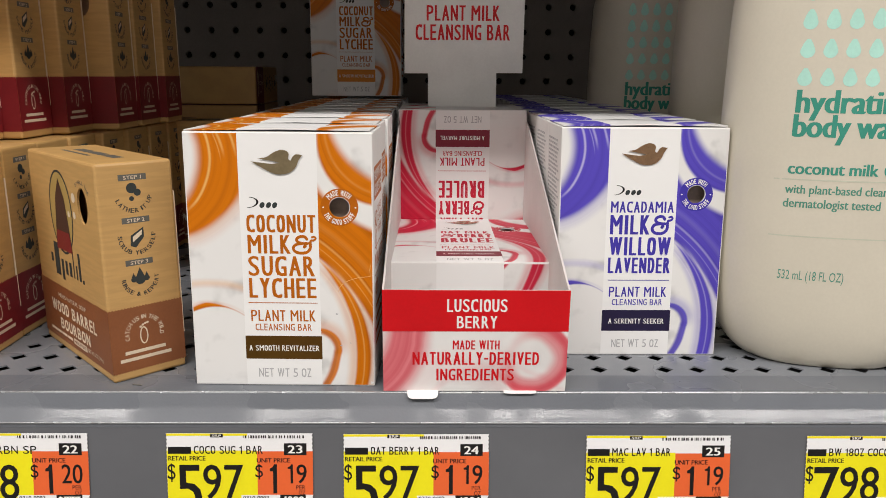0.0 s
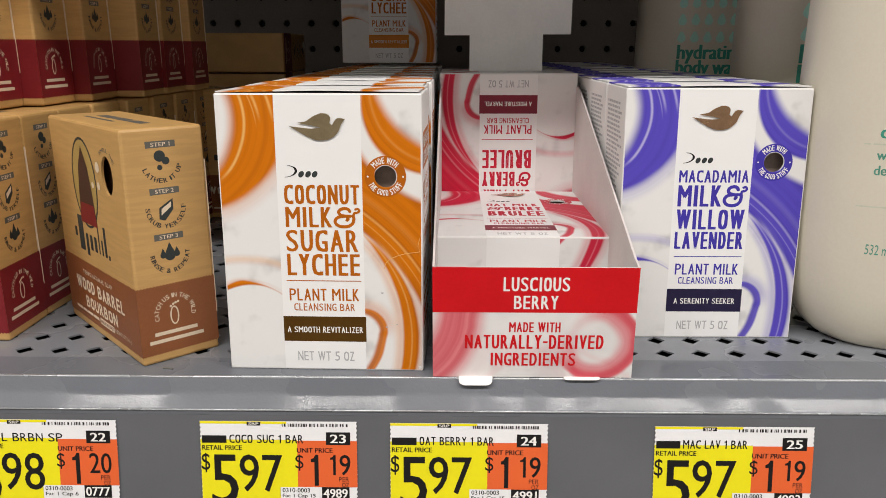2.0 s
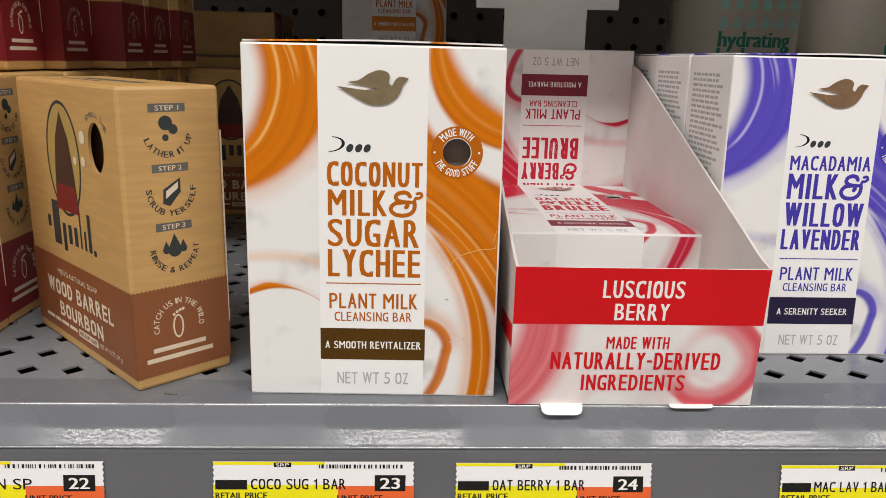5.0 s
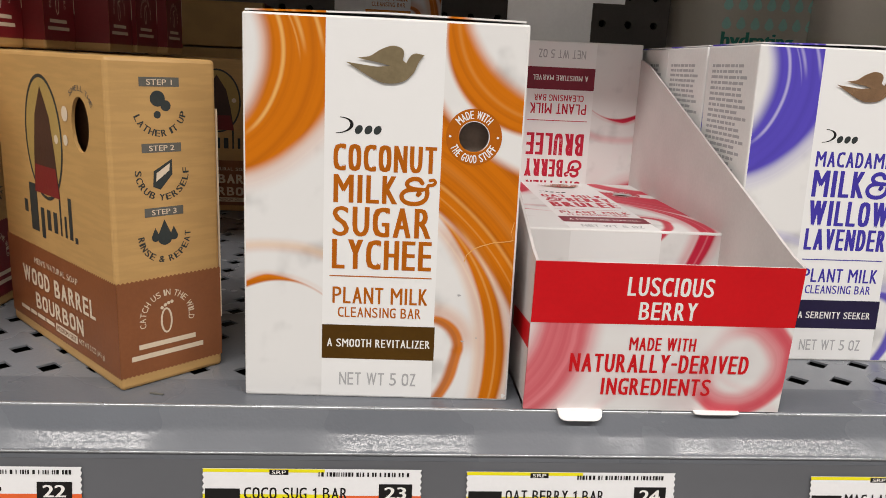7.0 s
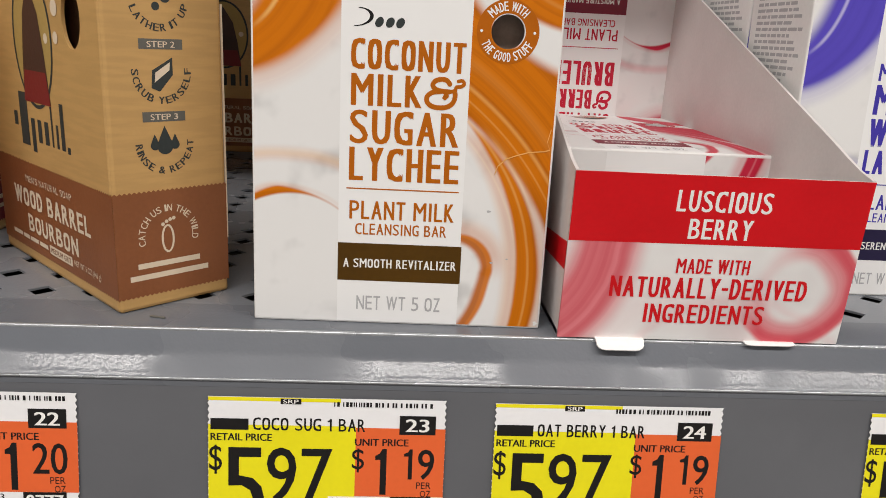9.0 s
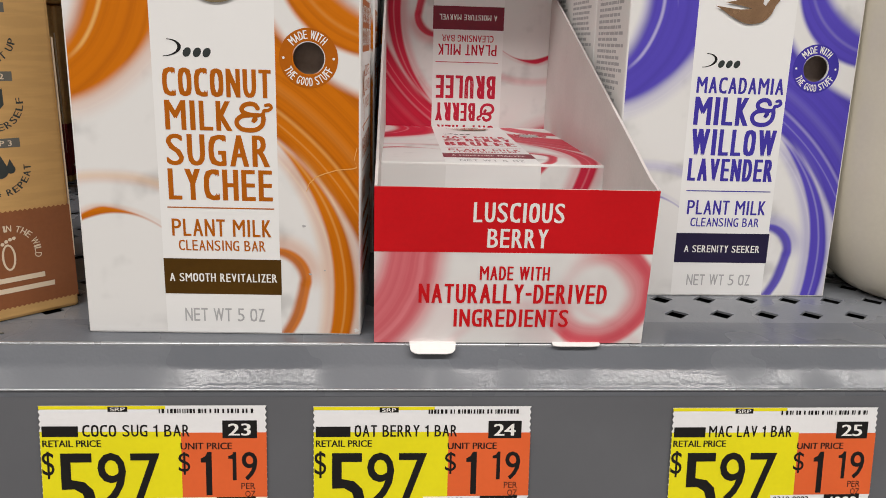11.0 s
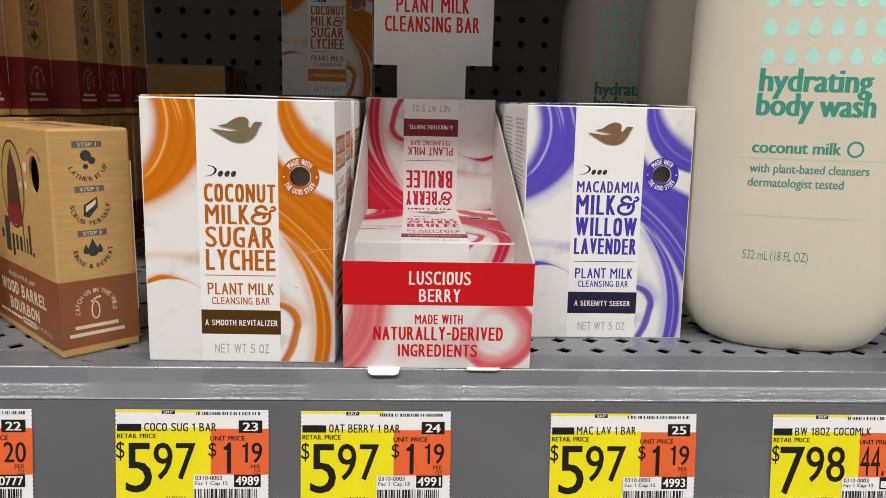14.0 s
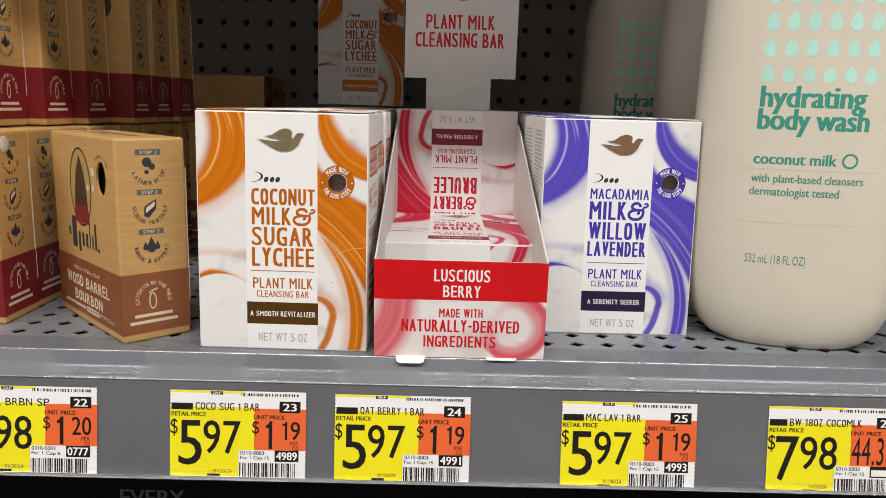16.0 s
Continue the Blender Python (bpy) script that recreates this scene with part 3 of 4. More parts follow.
def bird(m, x0, x1, z0, z1):
    """A plain two-lobed foil emblem: a leaf-shaped body and one raised lobe."""
    pts = []
    top = [(0.0, 0.526), (0.20, 0.474), (0.40, 0.432), (0.57, 0.463), (0.46, 0.526), (0.29, 0.589), (0.145, 0.642), (0.30, 0.695), (0.43, 0.874), (0.52, 0.96), (0.585, 1.0), (0.66, 0.985), (0.72, 0.92),
           (0.74, 0.80), (0.725, 0.63), (0.77, 0.56), (0.81, 0.716), (0.87, 0.82), (0.95, 0.81), (1.0, 0.79), (0.96, 0.695), (0.92, 0.558), (0.87, 0.316), (0.77, 0.105), (0.64, 0.01), (0.48, 0.01), (0.33, 0.137), (0.17, 0.326), (0.07, 0.452)]
    for a, b in top:
        pts.append((x0 + a * (x1 - x0), z0 + b * (z1 - z0)))
    # rounded between its tips, with a raised, bevelled rim
    line, n = [], len(pts)
    for k in range(n):
        p = [Vector(pts[(k + q) % n]) for q in (-1, 0, 1, 2)]
        line.append(p[1])
        turns = [(p[1] - p[0]).angle(p[2] - p[1], 0), (p[2] - p[1]).angle(p[3] - p[2], 0)]
        if max(turns) < 0.9:
            line += [0.5 * (2 * p[1] + (p[2] - p[0]) * t + (2 * p[0] - 5 * p[1] + 4 * p[2] - p[3]) * t * t + (3 * p[1] - p[0] - 3 * p[2] + p[3]) * t ** 3) for t in (0.33, 0.67)]
    bm = bmesh.new()
    f = bm.faces.new([bm.verts.new(m(a, b)) for a, b in line])
    bm.normal_update()
    if f.normal.y > 0:
        f.normal_flip()
    bmesh.ops.inset_region(bm, faces=[f], thickness=0.012 * (x1 - x0), use_even_offset=False)
    for v in f.verts:
        v.co.y -= 0.010 * (x1 - x0)
    bmesh.ops.triangulate(bm, faces=[f for f in bm.faces if len(f.verts) > 4])
    return bm


def soap_carton(name, label, tones, lines, slogan, side, skew=0.0):
    """A tall white soap carton, origin at its lower front corner, front towards -y."""
    root = thing(name, label, "soap box")
    W, D, H, B = CW, CD, CH, 0.0005
    bm = boxed(0, W, 0, D, 0, H, bevel=B, segments=2)
    bmesh.ops.delete(bm, geom=[f for f in bm.faces if f.normal.y < -0.99 and f.calc_area() > 0.5 * W * H], context="FACES")
    part("body", bm, WHITE_CARD, root)
    hx, hz, hr = 0.8205 * W, (1 - 0.2825) * H, 0.0540 * W
    bm = bmesh.new()
    n = 48
    rim = [bm.verts.new((hx + hr * math.cos(2 * math.pi * i / n), 0, hz + hr * math.sin(2 * math.pi * i / n))) for i in range(n)]
    deep = [bm.verts.new((v.co.x, 0.0006, v.co.z)) for v in rim]
    outer = []
    for i in range(n):
        c, s = math.cos(2 * math.pi * i / n), math.sin(2 * math.pi * i / n)
        k = min(((W - B - hx) / c) if c > 1e-6 else ((B - hx) / c if c < -1e-6 else 9), ((H - B - hz) / s) if s > 1e-6 else ((B - hz) / s if s < -1e-6 else 9))
        outer.append(bm.verts.new((hx + k * c, 0, hz + k * s)))
    for i in range(n):
        j = (i + 1) % n
        bm.faces.new((outer[i], outer[j], rim[j], rim[i]))
        bm.faces.new((rim[i], rim[j], deep[j], deep[i]))
    for cx, cz in ((B, B), (W - B, B), (W - B, H - B), (B, H - B)):
        near = sorted(outer, key=lambda v: (v.co.x - cx) ** 2 + (v.co.z - cz) ** 2)
        on_x = next(v for v in near if abs(v.co.x - cx) < 1e-6)
        on_z = next(v for v in near if abs(v.co.z - cz) < 1e-6)
        if on_x is not on_z:
            bm.faces.new((on_x, bm.verts.new((cx, 0, cz)), on_z))
    bmesh.ops.recalc_face_normals(bm, faces=bm.faces[:])
    panel = part("front_panel", bm, tones["swirl"], root, "glossy card printed with marbled swirls")
    part("soap_wrap", boxed(B, W - B, 0.0040, 0.0060, B, H - B), SHADE_CARD, root, "dim wrapped soap behind the round hole")
    # folded top flap, a little lifted
    bm = bmesh.new()
    zf, zb, t = H + 0.0008, H + 0.0002, 0.0004
    vs = [bm.verts.new(p) for p in ((0.0006, 0.0003, zf - 0.0006), (W * 0.5, 0.0002, zf), (W - 0.001, 0.0003, zf - 0.0004), (W - 0.0006, D - 0.001, zb), (0.0006, D - 0.001, zb))]
    f = bm.faces.new(vs)
    ext = bmesh.ops.extrude_face_region(bm, geom=[f])["geom"]
    for v in ext:
        if isinstance(v, bmesh.types.BMVert):
            v.co.z += t
    bmesh.ops.recalc_face_normals(bm, faces=bm.faces[:])
    part("top_flap", bm, tones["swirl"], root, "folded top flap, slightly lifted")
    m = front_face()
    part("emblem", bird(lambda a, b: Vector((a, -0.00018, b)), 0.357 * W, 0.632 * W, (1 - 0.158) * H, (1 - 0.066) * H), tones["foil"], root, "embossed metallic foil emblem")
    # maker's mark: a slanted crescent and three small slanted lenses, plain shapes
    mk = lambda a, b: m(0.320 * W + a * 0.172 * W + 0.25 * b * 0.042 * H, (1 - 0.287) * H + b * 0.042 * H)
    arc = [(0.04 + 0.32 * math.sin(q), 0.5 - 0.5 * math.cos(q)) for q in [math.pi * i / 14 for i in range(15)]]
    arc_in = [(0.04 + 0.25 * math.sin(q), 0.5 - 0.455 * math.cos(q)) for q in [math.pi * i / 14 for i in range(15)]]
    part("mark_stroke", sheet(arc + arc_in[::-1], mk), INK_BLACK, root)
    for c in (0.49, 0.69, 0.88):
        part("mark_stroke", sheet(disc(c, 0.27, 0.078, 0.27, 20), mk), INK_SLATE, root)
    for s, u0, u1, v0, v1 in lines:
        if s == "&":
            ampersand(tones["text"], root, m, u0 * W, u1 * W, (1 - v1) * H, (1 - v0) * H)
        else:
            condensed(s, tones["text"], root, m, u0 * W, u1 * W, (1 - v1) * H, (1 - v0) * H, 0.175 if v1 - v0 > 0.055 else 0.165)
    part("rule", sheet(rect(0.312 * W, 0.690 * W, (1 - 0.661) * H, (1 - 0.658) * H), m), tones["text"], root)
    condensed("PLANT MILK", tones["text"], root, m, 0.324 * W, 0.678 * W, (1 - 0.734) * H, (1 - 0.689) * H, 0.145)
    condensed("CLEANSING BAR", tones["text"], root, m, 0.345 * W, 0.655 * W, (1 - 0.772) * H, (1 - 0.7445) * H, 0.14)
    part("slogan_bar", sheet(rect(0.287 * W, 0.710 * W, (1 - 0.889) * H, (1 - 0.794) * H), m), tones["bar"], root, "dark printed bar")
    wide = 0.194 if slogan.startswith("A SM") else 0.172
    condensed(slogan, INK_WHITE, root, front_face(-EPS), (0.50 - wide) * W, (0.50 + wide) * W, (1 - 0.8555) * H, (1 - 0.833) * H, 0.17)
    condensed("NET WT 5 OZ", INK_GREY, root, m, 0.354 * W, 0.645 * W, (1 - 0.964) * H, (1 - 0.928) * H, 0.11)
    part("badge", loop_ring(hx, hz, 0.101 * W, 0.101 * W, 0.101 * W - hr - 0.0002, m), tones["text"], root, "round printed badge round the hole")
    f2 = front_face(-EPS)
    arc_writing("MADE WITH", INK_WHITE, root, f2, hx, hz, 0.079 * W, 0.0019, 142, 42)
    arc_writing("THE GOOD STUFF", INK_WHITE, root, f2, hx, hz, 0.079 * W, 0.0019, 203, 337, inside=True)
    for side_x in (-1, 1):
        part("badge_dot", sheet(disc(hx + side_x * 0.086 * W, hz, 0.0003, n=10), f2), INK_WHITE, root)
    # the swirls carry on over the bottom
    part("bottom_print", sheet([(0.001, 0.0008), (0.001, D - 0.001), (W - 0.001, D - 0.001), (W - 0.001, 0.0008)], lambda a, b: Vector((a, b, -EPS))), tones["swirl"], root)
    # side print
    if side == "claims":
        sm = lambda a, b: Vector((W + EPS, a, b))
        s2 = lambda a, b: Vector((W + 2 * EPS, a, b))
        part("claim_panel", sheet(rect(0.13 * D, 0.90 * D, 0.735 * H, 0.865 * H), sm), tones["text"], root)
        writing("MADE WITH THE", INK_WHITE, root, s2, 0.16 * D, 0.87 * D, 0.808 * H, 0.85 * H, 0.01)
        writing("GOOD STUFF", INK_WHITE, root, s2, 0.16 * D, 0.87 * D, 0.75 * H, 0.795 * H, 0.02)
        writing("NO", tones["text"], root, sm, 0.14 * D, 0.38 * D, 0.62 * H, 0.69 * H, 0.02)
        writing("SULFATE", tones["text"], root, sm, 0.43 * D, 0.82 * D, 0.67 * H, 0.70 * H, 0.0)
        writing("CLEANSERS", tones["text"], root, sm, 0.43 * D, 0.92 * D, 0.63 * H, 0.66 * H, 0.0)
        writing("PARABENS", tones["text"], root, sm, 0.43 * D, 0.86 * D, 0.585 * H, 0.615 * H, 0.0)
        part("leaf_icon", loop_ring(0.26 * D, 0.575 * H, 0.0028, 0.0040, 0.0007, sm, 20), tones["text"], root)
        for zz in (0.545, 0.435):
            part("rule", sheet(rect(0.13 * D, 0.92 * D, zz * H, (zz + 0.004) * H), sm), tones["text"], root)
        writing("PH BALANCED", tones["text"], root, sm, 0.14 * D, 0.90 * D, 0.465 * H, 0.52 * H, 0.01)
        writing("100%", tones["text"], root, sm, 0.14 * D, 0.45 * D, 0.35 * H, 0.41 * H, 0.01)
        bm = bmesh.new()
        for k in range(4):
            bm.faces.new([bm.verts.new(sm(a, b)) for a, b in rect(0.16 * D, (0.86 - 0.07 * (k % 2)) * D, (0.30 - 0.05 * k) * H, (0.318 - 0.05 * k) * H)])
        part("fine_print", bm, tones["text"], root)["kind"] = "stuff"
    else:
        sm = lambda a, b: Vector((-EPS, D - a, b))
        bm = bmesh.new()
        rnd = random.Random(7)
        for k in range(27):
            zz = H * (0.94 - 0.0185 * k)
            end, a = D * rnd.uniform(0.72, 0.9), 0.12 * D
            while a < end - 0.002:
                w = rnd.uniform(0.0015, 0.005)
                bm.faces.new([bm.verts.new(sm(q, r)) for q, r in rect(a, min(end, a + w), zz - 0.0009, zz)])
                a += w + 0.0006
        part("fine_print", bm, INK_GREY, root)["kind"] = "stuff"
        part("stamp", loop_ring(0.72 * D, 0.38 * H, 0.0042, 0.0042, 0.0010, sm, 28), INK_BLACK, root)
        bm = bmesh.new()
        rnd = random.Random(3)
        a = 0.2 * D
        while a < 0.8 * D:
            w = rnd.choice((0.0003, 0.0005, 0.0008))
            bm.faces.new([bm.verts.new(sm(q, r)) for q, r in rect(a, a + w, 0.06 * H, 0.26 * H)])
            a += w + rnd.choice((0.0003, 0.0006))
        part("barcode", bm, INK_BLACK, root)["kind"] = "stuff"
    for piece in root.children:
        for v in piece.data.vertices:
            v.co.y += skew * v.co.z
    return root


def row_of(first, xs, y0, step, count, group, seed, turned=0.0, yaw=1.2):
    rnd = random.Random(seed)
    first["group"] = group
    for k in range(count):
        m = pose(xs + (rnd.uniform(-0.0012, 0.0012) if k else 0), y0 + step * k, 0, 0, 0, rnd.uniform(-yaw, yaw) if k else turned)
        if k == 0:
            first.matrix_basis = m
        else:
            copy_thing(first, m)
    return rnd


orange_lines = [("COCONUT", 0.320, 0.690, 0.3125, 0.381), ("MILK", 0.322, 0.553, 0.391, 0.4635), ("&", 0.559, 0.697, 0.391, 0.466),
                ("SUGAR", 0.320, 0.680, 0.4735, 0.552), ("LYCHEE", 0.320, 0.686, 0.5605, 0.6395)]
orange_carton = soap_carton("soap_carton", "white and orange marbled soap carton standing upright on the shelf", ORANGE, orange_lines, "A SMOOTH REVITALIZER", "claims", ORANGE_SKEW)
row_of(orange_carton, -0.0868, 0.2654, 0.0368, 10, "orange soap cartons in a row", 11, -1.3)
# crease and scuff on the foremost carton only
crease = bmesh.new()
path = [(0.806, 0.612), (0.815, 0.592), (0.840, 0.575), (0.870, 0.566), (0.915, 0.556), (0.970, 0.552), (0.985, 0.548), (0.975, 0.530), (0.985, 0.500)]
for (a0, b0), (a1, b1) in zip(path, path[1:]):
    q = [(a0, b0 - 0.0016), (a1, b1 - 0.0016), (a1 + 0.002, b1 + 0.0008), (a0 + 0.002, b0 + 0.0008)]
    crease.faces.new([crease.verts.new((a * CW, ORANGE_SKEW * (1 - b) * CH - 0.00008, (1 - b) * CH)) for a, b in q])
part("crease", crease, ORANGE["pale"], orange_carton, "cracked print along a crease")
for cx, cz, sx, sz in ((0.012, 0.012, 0.020, 0.010), (0.985, 0.015, 0.022, 0.014), (0.988, 0.984, 0.014, 0.010), (0.012, 0.988, 0.014, 0.009)):
    scuff = sheet([(cx * CW + sx * CW * 0.5 * math.cos(q) * (0.7 + 0.3 * math.sin(5 * q + cx)), cz * CH + sz * CH * 0.5 * math.sin(q) * (0.7 + 0.3 * math.cos(3 * q))) for q in [2 * math.pi * i / 18 for i in range(18)]], lambda a, b: Vector((a, ORANGE_SKEW * b - 0.00007, b)))
    part("scuff", scuff, WHITE_CARD, orange_carton, "worn pale corner")
for cu, cv, r in ((0.868, 1.150, 0.004), (0.795, 0.985, 0.007), (0.815, 1.165, 0.006)):
    pts = [(cu * CW + r * CW * math.cos(q) * (1.0 + 0.35 * math.sin(3 * q + cu * 9)), CH - cv * CW + r * CW * 0.6 * math.sin(q)) for q in [2 * math.pi * i / 14 for i in range(14)]]
    part("smudge", sheet(pts, lambda a, b: Vector((a, ORANGE_SKEW * b - 0.00006, b))), INK_GREY, orange_carton, "grey rubbed smudge")
perched = copy_thing(orange_carton, pose(-0.0895, 0.5750, CH + 0.0028))
for o in list(perched.children):
    if o.name.startswith(("crease", "scuff", "smudge")):
        bpy.data.objects.remove(o)
for o in perched.children:
    if o.name.startswith("slogan_bar"):
        o.material_slots[0].link = "OBJECT"
        o.material_slots[0].material = ORANGE["swirl_plain"]
perched["label"] = "dim orange marbled soap carton standing on top of the row"

purple_lines = [("MACADAMIA", 0.312, 0.692, 0.314, 0.362), ("MILK", 0.312, 0.552, 0.373, 0.457), ("&", 0.559, 0.695, 0.373, 0.459),
                ("WILLOW", 0.312, 0.686, 0.469, 0.549), ("LAVENDER", 0.310, 0.690, 0.559, 0.628)]
purple_carton = soap_carton("soap_carton", "white and violet marbled soap carton standing upright on the shelf", PURPLE, purple_lines, "A SERENITY SEEKER", "print", VIOLET_SKEW)
row_of(purple_carton, 0.0503, 0.2962, 0.0374, 11, "violet soap cartons in a row", 5)

berry_lines = [("OAT MILK", 0.322, 0.672, 0.335, 0.392), ("&", 0.322, 0.43, 0.410, 0.488), ("BERRY", 0.44, 0.684, 0.410, 0.488),
               ("BRULEE", 0.322, 0.684, 0.507, 0.604)]
berry_carton = soap_carton("soap_carton", "red marbled soap carton lying flat in the display tray", BERRY, berry_lines, "A MOISTURE MARVEL", "print")
TRAY_X0, TRAY_X1, TRAY_Y = -0.0174, 0.0485, 0.2590
berry_carton.matrix_basis = Matrix.Translation((-0.0172, 0.3030, 0.0374)) @ pose(0, 0, 0, -90, 0, 0)
tagged(berry_carton, group="red soap cartons in the tray")
for k in range(2):
    c = copy_thing(berry_carton, Matrix.Translation((0.0483, 0.3965 + 0.0375 * k, CH + 0.0018)) @ pose(0, 0, 0, 0, 180, 0))
    c["label"] = "red marbled soap carton standing upside down in the tray"


# ---- display tray ----
def display_tray():
    root = thing("display_tray", "open white cardboard display tray with red front and tall header card", "display tray")
    x0, x1, y0, h, t = TRAY_X0, TRAY_X1, TRAY_Y, 0.0390, 0.0007
    back = 0.474
    lean = 0.0025
    m = lambda a, b: Vector((x0 + a, y0 - lean * b / h, b))
    bm = sheet(rect(0, x1 - x0, 0.0003, h), lambda a, b: Vector((a, -lean * b / h, b)), t)
    panel = part("front_panel", bm, TRAY_FRONT, root, "front panel printed with faint berry swirls")
    panel.location = (x0, y0, 0)
    mf = lambda a, b: Vector((x0 + a, y0 - lean * b / h - EPS, b))
    mt = lambda a, b: Vector((x0 + a, y0 - lean * b / h - 2 * EPS, b))
    w = x1 - x0
    part("red_band", sheet(rect(0, w, 0.0236, h + 0.0001), mf), RED, root, "solid red printed band")
    for s, u0, u1, v0, v1, mat, b in (("LUSCIOUS", 0.345, 0.667, 0.083, 0.205, INK_WHITE, 0.165), ("BERRY", 0.398, 0.615, 0.245, 0.363, INK_WHITE, 0.165),
                                      ("MADE WITH", 0.378, 0.631, 0.482, 0.571, RED, 0.15), ("NATURALLY-DERIVED", 0.160, 0.848, 0.598, 0.724, RED, 0.165),
                                      ("INGREDIENTS", 0.288, 0.714, 0.764, 0.882, RED, 0.165)):
        condensed(s, mat, root, mt, u0 * w, u1 * w, (1 - v1) * h, (1 - v0) * h, b)
    for x, inner in ((x0, 1), (x1, -1)):
        prof = [(y0 + 0.0006, 0.0003), (y0 - 0.0018, 0.0335), (y0 - 0.0022, 0.0393), (y0 + 0.0030, 0.0405), (y0 + 0.0085, 0.0425), (y0 + 0.015, 0.0450), (0.388, 0.0870), (0.396, 0.0885), (back, 0.0885), (back, 0.0003)]
        bm = bmesh.new()
        a = [bm.verts.new((x, y, z)) for y, z in prof]
        b = [bm.verts.new((x + inner * t, y, z)) for y, z in prof]
        bm.faces.new(a), bm.faces.new(b[::-1])
        for i in range(len(prof)):
            j = (i + 1) % len(prof)
            bm.faces.new((a[i], a[j], b[j], b[i]))
        bmesh.ops.recalc_face_normals(bm, faces=bm.faces[:])
        part("side_wall", bm, TRAY_CARD, root)
    for x, flip in ((x0 - EPS, 1), (x1 + EPS, -1)):
        pts = [(y0 - 0.0004, 0.0165), (y0 - 0.0009, 0.0230), (y0 + 0.022, 0.0205), (y0 + 0.022, 0.0150)]
        part("side_print", sheet(pts, lambda a, b: Vector((x, a, b))), RED, root, "red print wrapping round the corner")
    part("tray_floor", boxed(x0, x1, y0 + 0.001, back, 0.0004, 0.0016), WHITE_CARD, root)
    ys = 0.4326
    pts = [(-0.0158, 0.1122), (-0.0028, 0.1122), (-0.0028, 0.0018), (0.0350, 0.0018), (0.0350, 0.1126), (0.0494, 0.1126), (0.0500, 0.200), (-0.0152, 0.200)]
    part("header_card", sheet(pts, lambda a, b: Vector((a, ys, b)), t), WHITE_CARD, root, "tall white header card on a stem")
    mh = lambda a, b: Vector((a, ys - EPS, b))
    condensed("PLANT MILK", RED, root, mh, -0.0036, 0.0362, 0.1402, 0.1482, 0.15)
    condensed("CLEANSING BAR", RED, root, mh, -0.0096, 0.0420, 0.1300, 0.1382, 0.15)
    part("emblem", bird(mh, 0.003, 0.029, 0.1560, 0.169), COPPER, root, "small foil emblem")
    for u0, u1, drop in ((0.130, 0.30, 0.0017), (0.66, 0.84, 0.0003)):
        bm = bmesh.new()
        reach = 0.3 + 0.35 * drop / 0.001
        prof = [(y0 + 0.004, 0.0004), (y0 - 0.0010 * reach, 0.0002), (y0 - 0.0022 * reach, -drop * 0.5), (y0 - 0.0026 * reach, -drop * 0.75), (y0 - 0.0029 * reach, -drop * 0.93), (y0 - 0.0030 * reach, -drop)]
        rows = []
        for k, (y, z) in enumerate(prof):
            ins = (0.0, 0.0, 0.0002, 0.0006, 0.0013, 0.0022)[k]
            rows.append([bm.verts.new((x0 + u0 * w + ins, y, z)), bm.verts.new((x0 + u1 * w - ins, y, z))])
        for p, q in zip(rows, rows[1:]):
            bm.faces.new((p[0], p[1], q[1], q[0]))
        ext = bmesh.ops.extrude_face_region(bm, geom=bm.faces[:])["geom"]
        for v in ext:
            if isinstance(v, bmesh.types.BMVert):
                v.co += Vector((0, -0.0003, 0.0003))
        bmesh.ops.recalc_face_normals(bm, faces=bm.faces[:])
        part("tab", bm, WHITE_CARD, root, "small card tab folded over the shelf edge")
    return root


display_tray()

# ---- kraft soap boxes ----
KW, KT, KH = 0.0732, 0.0280, 0.0812      # big face, narrow face, height


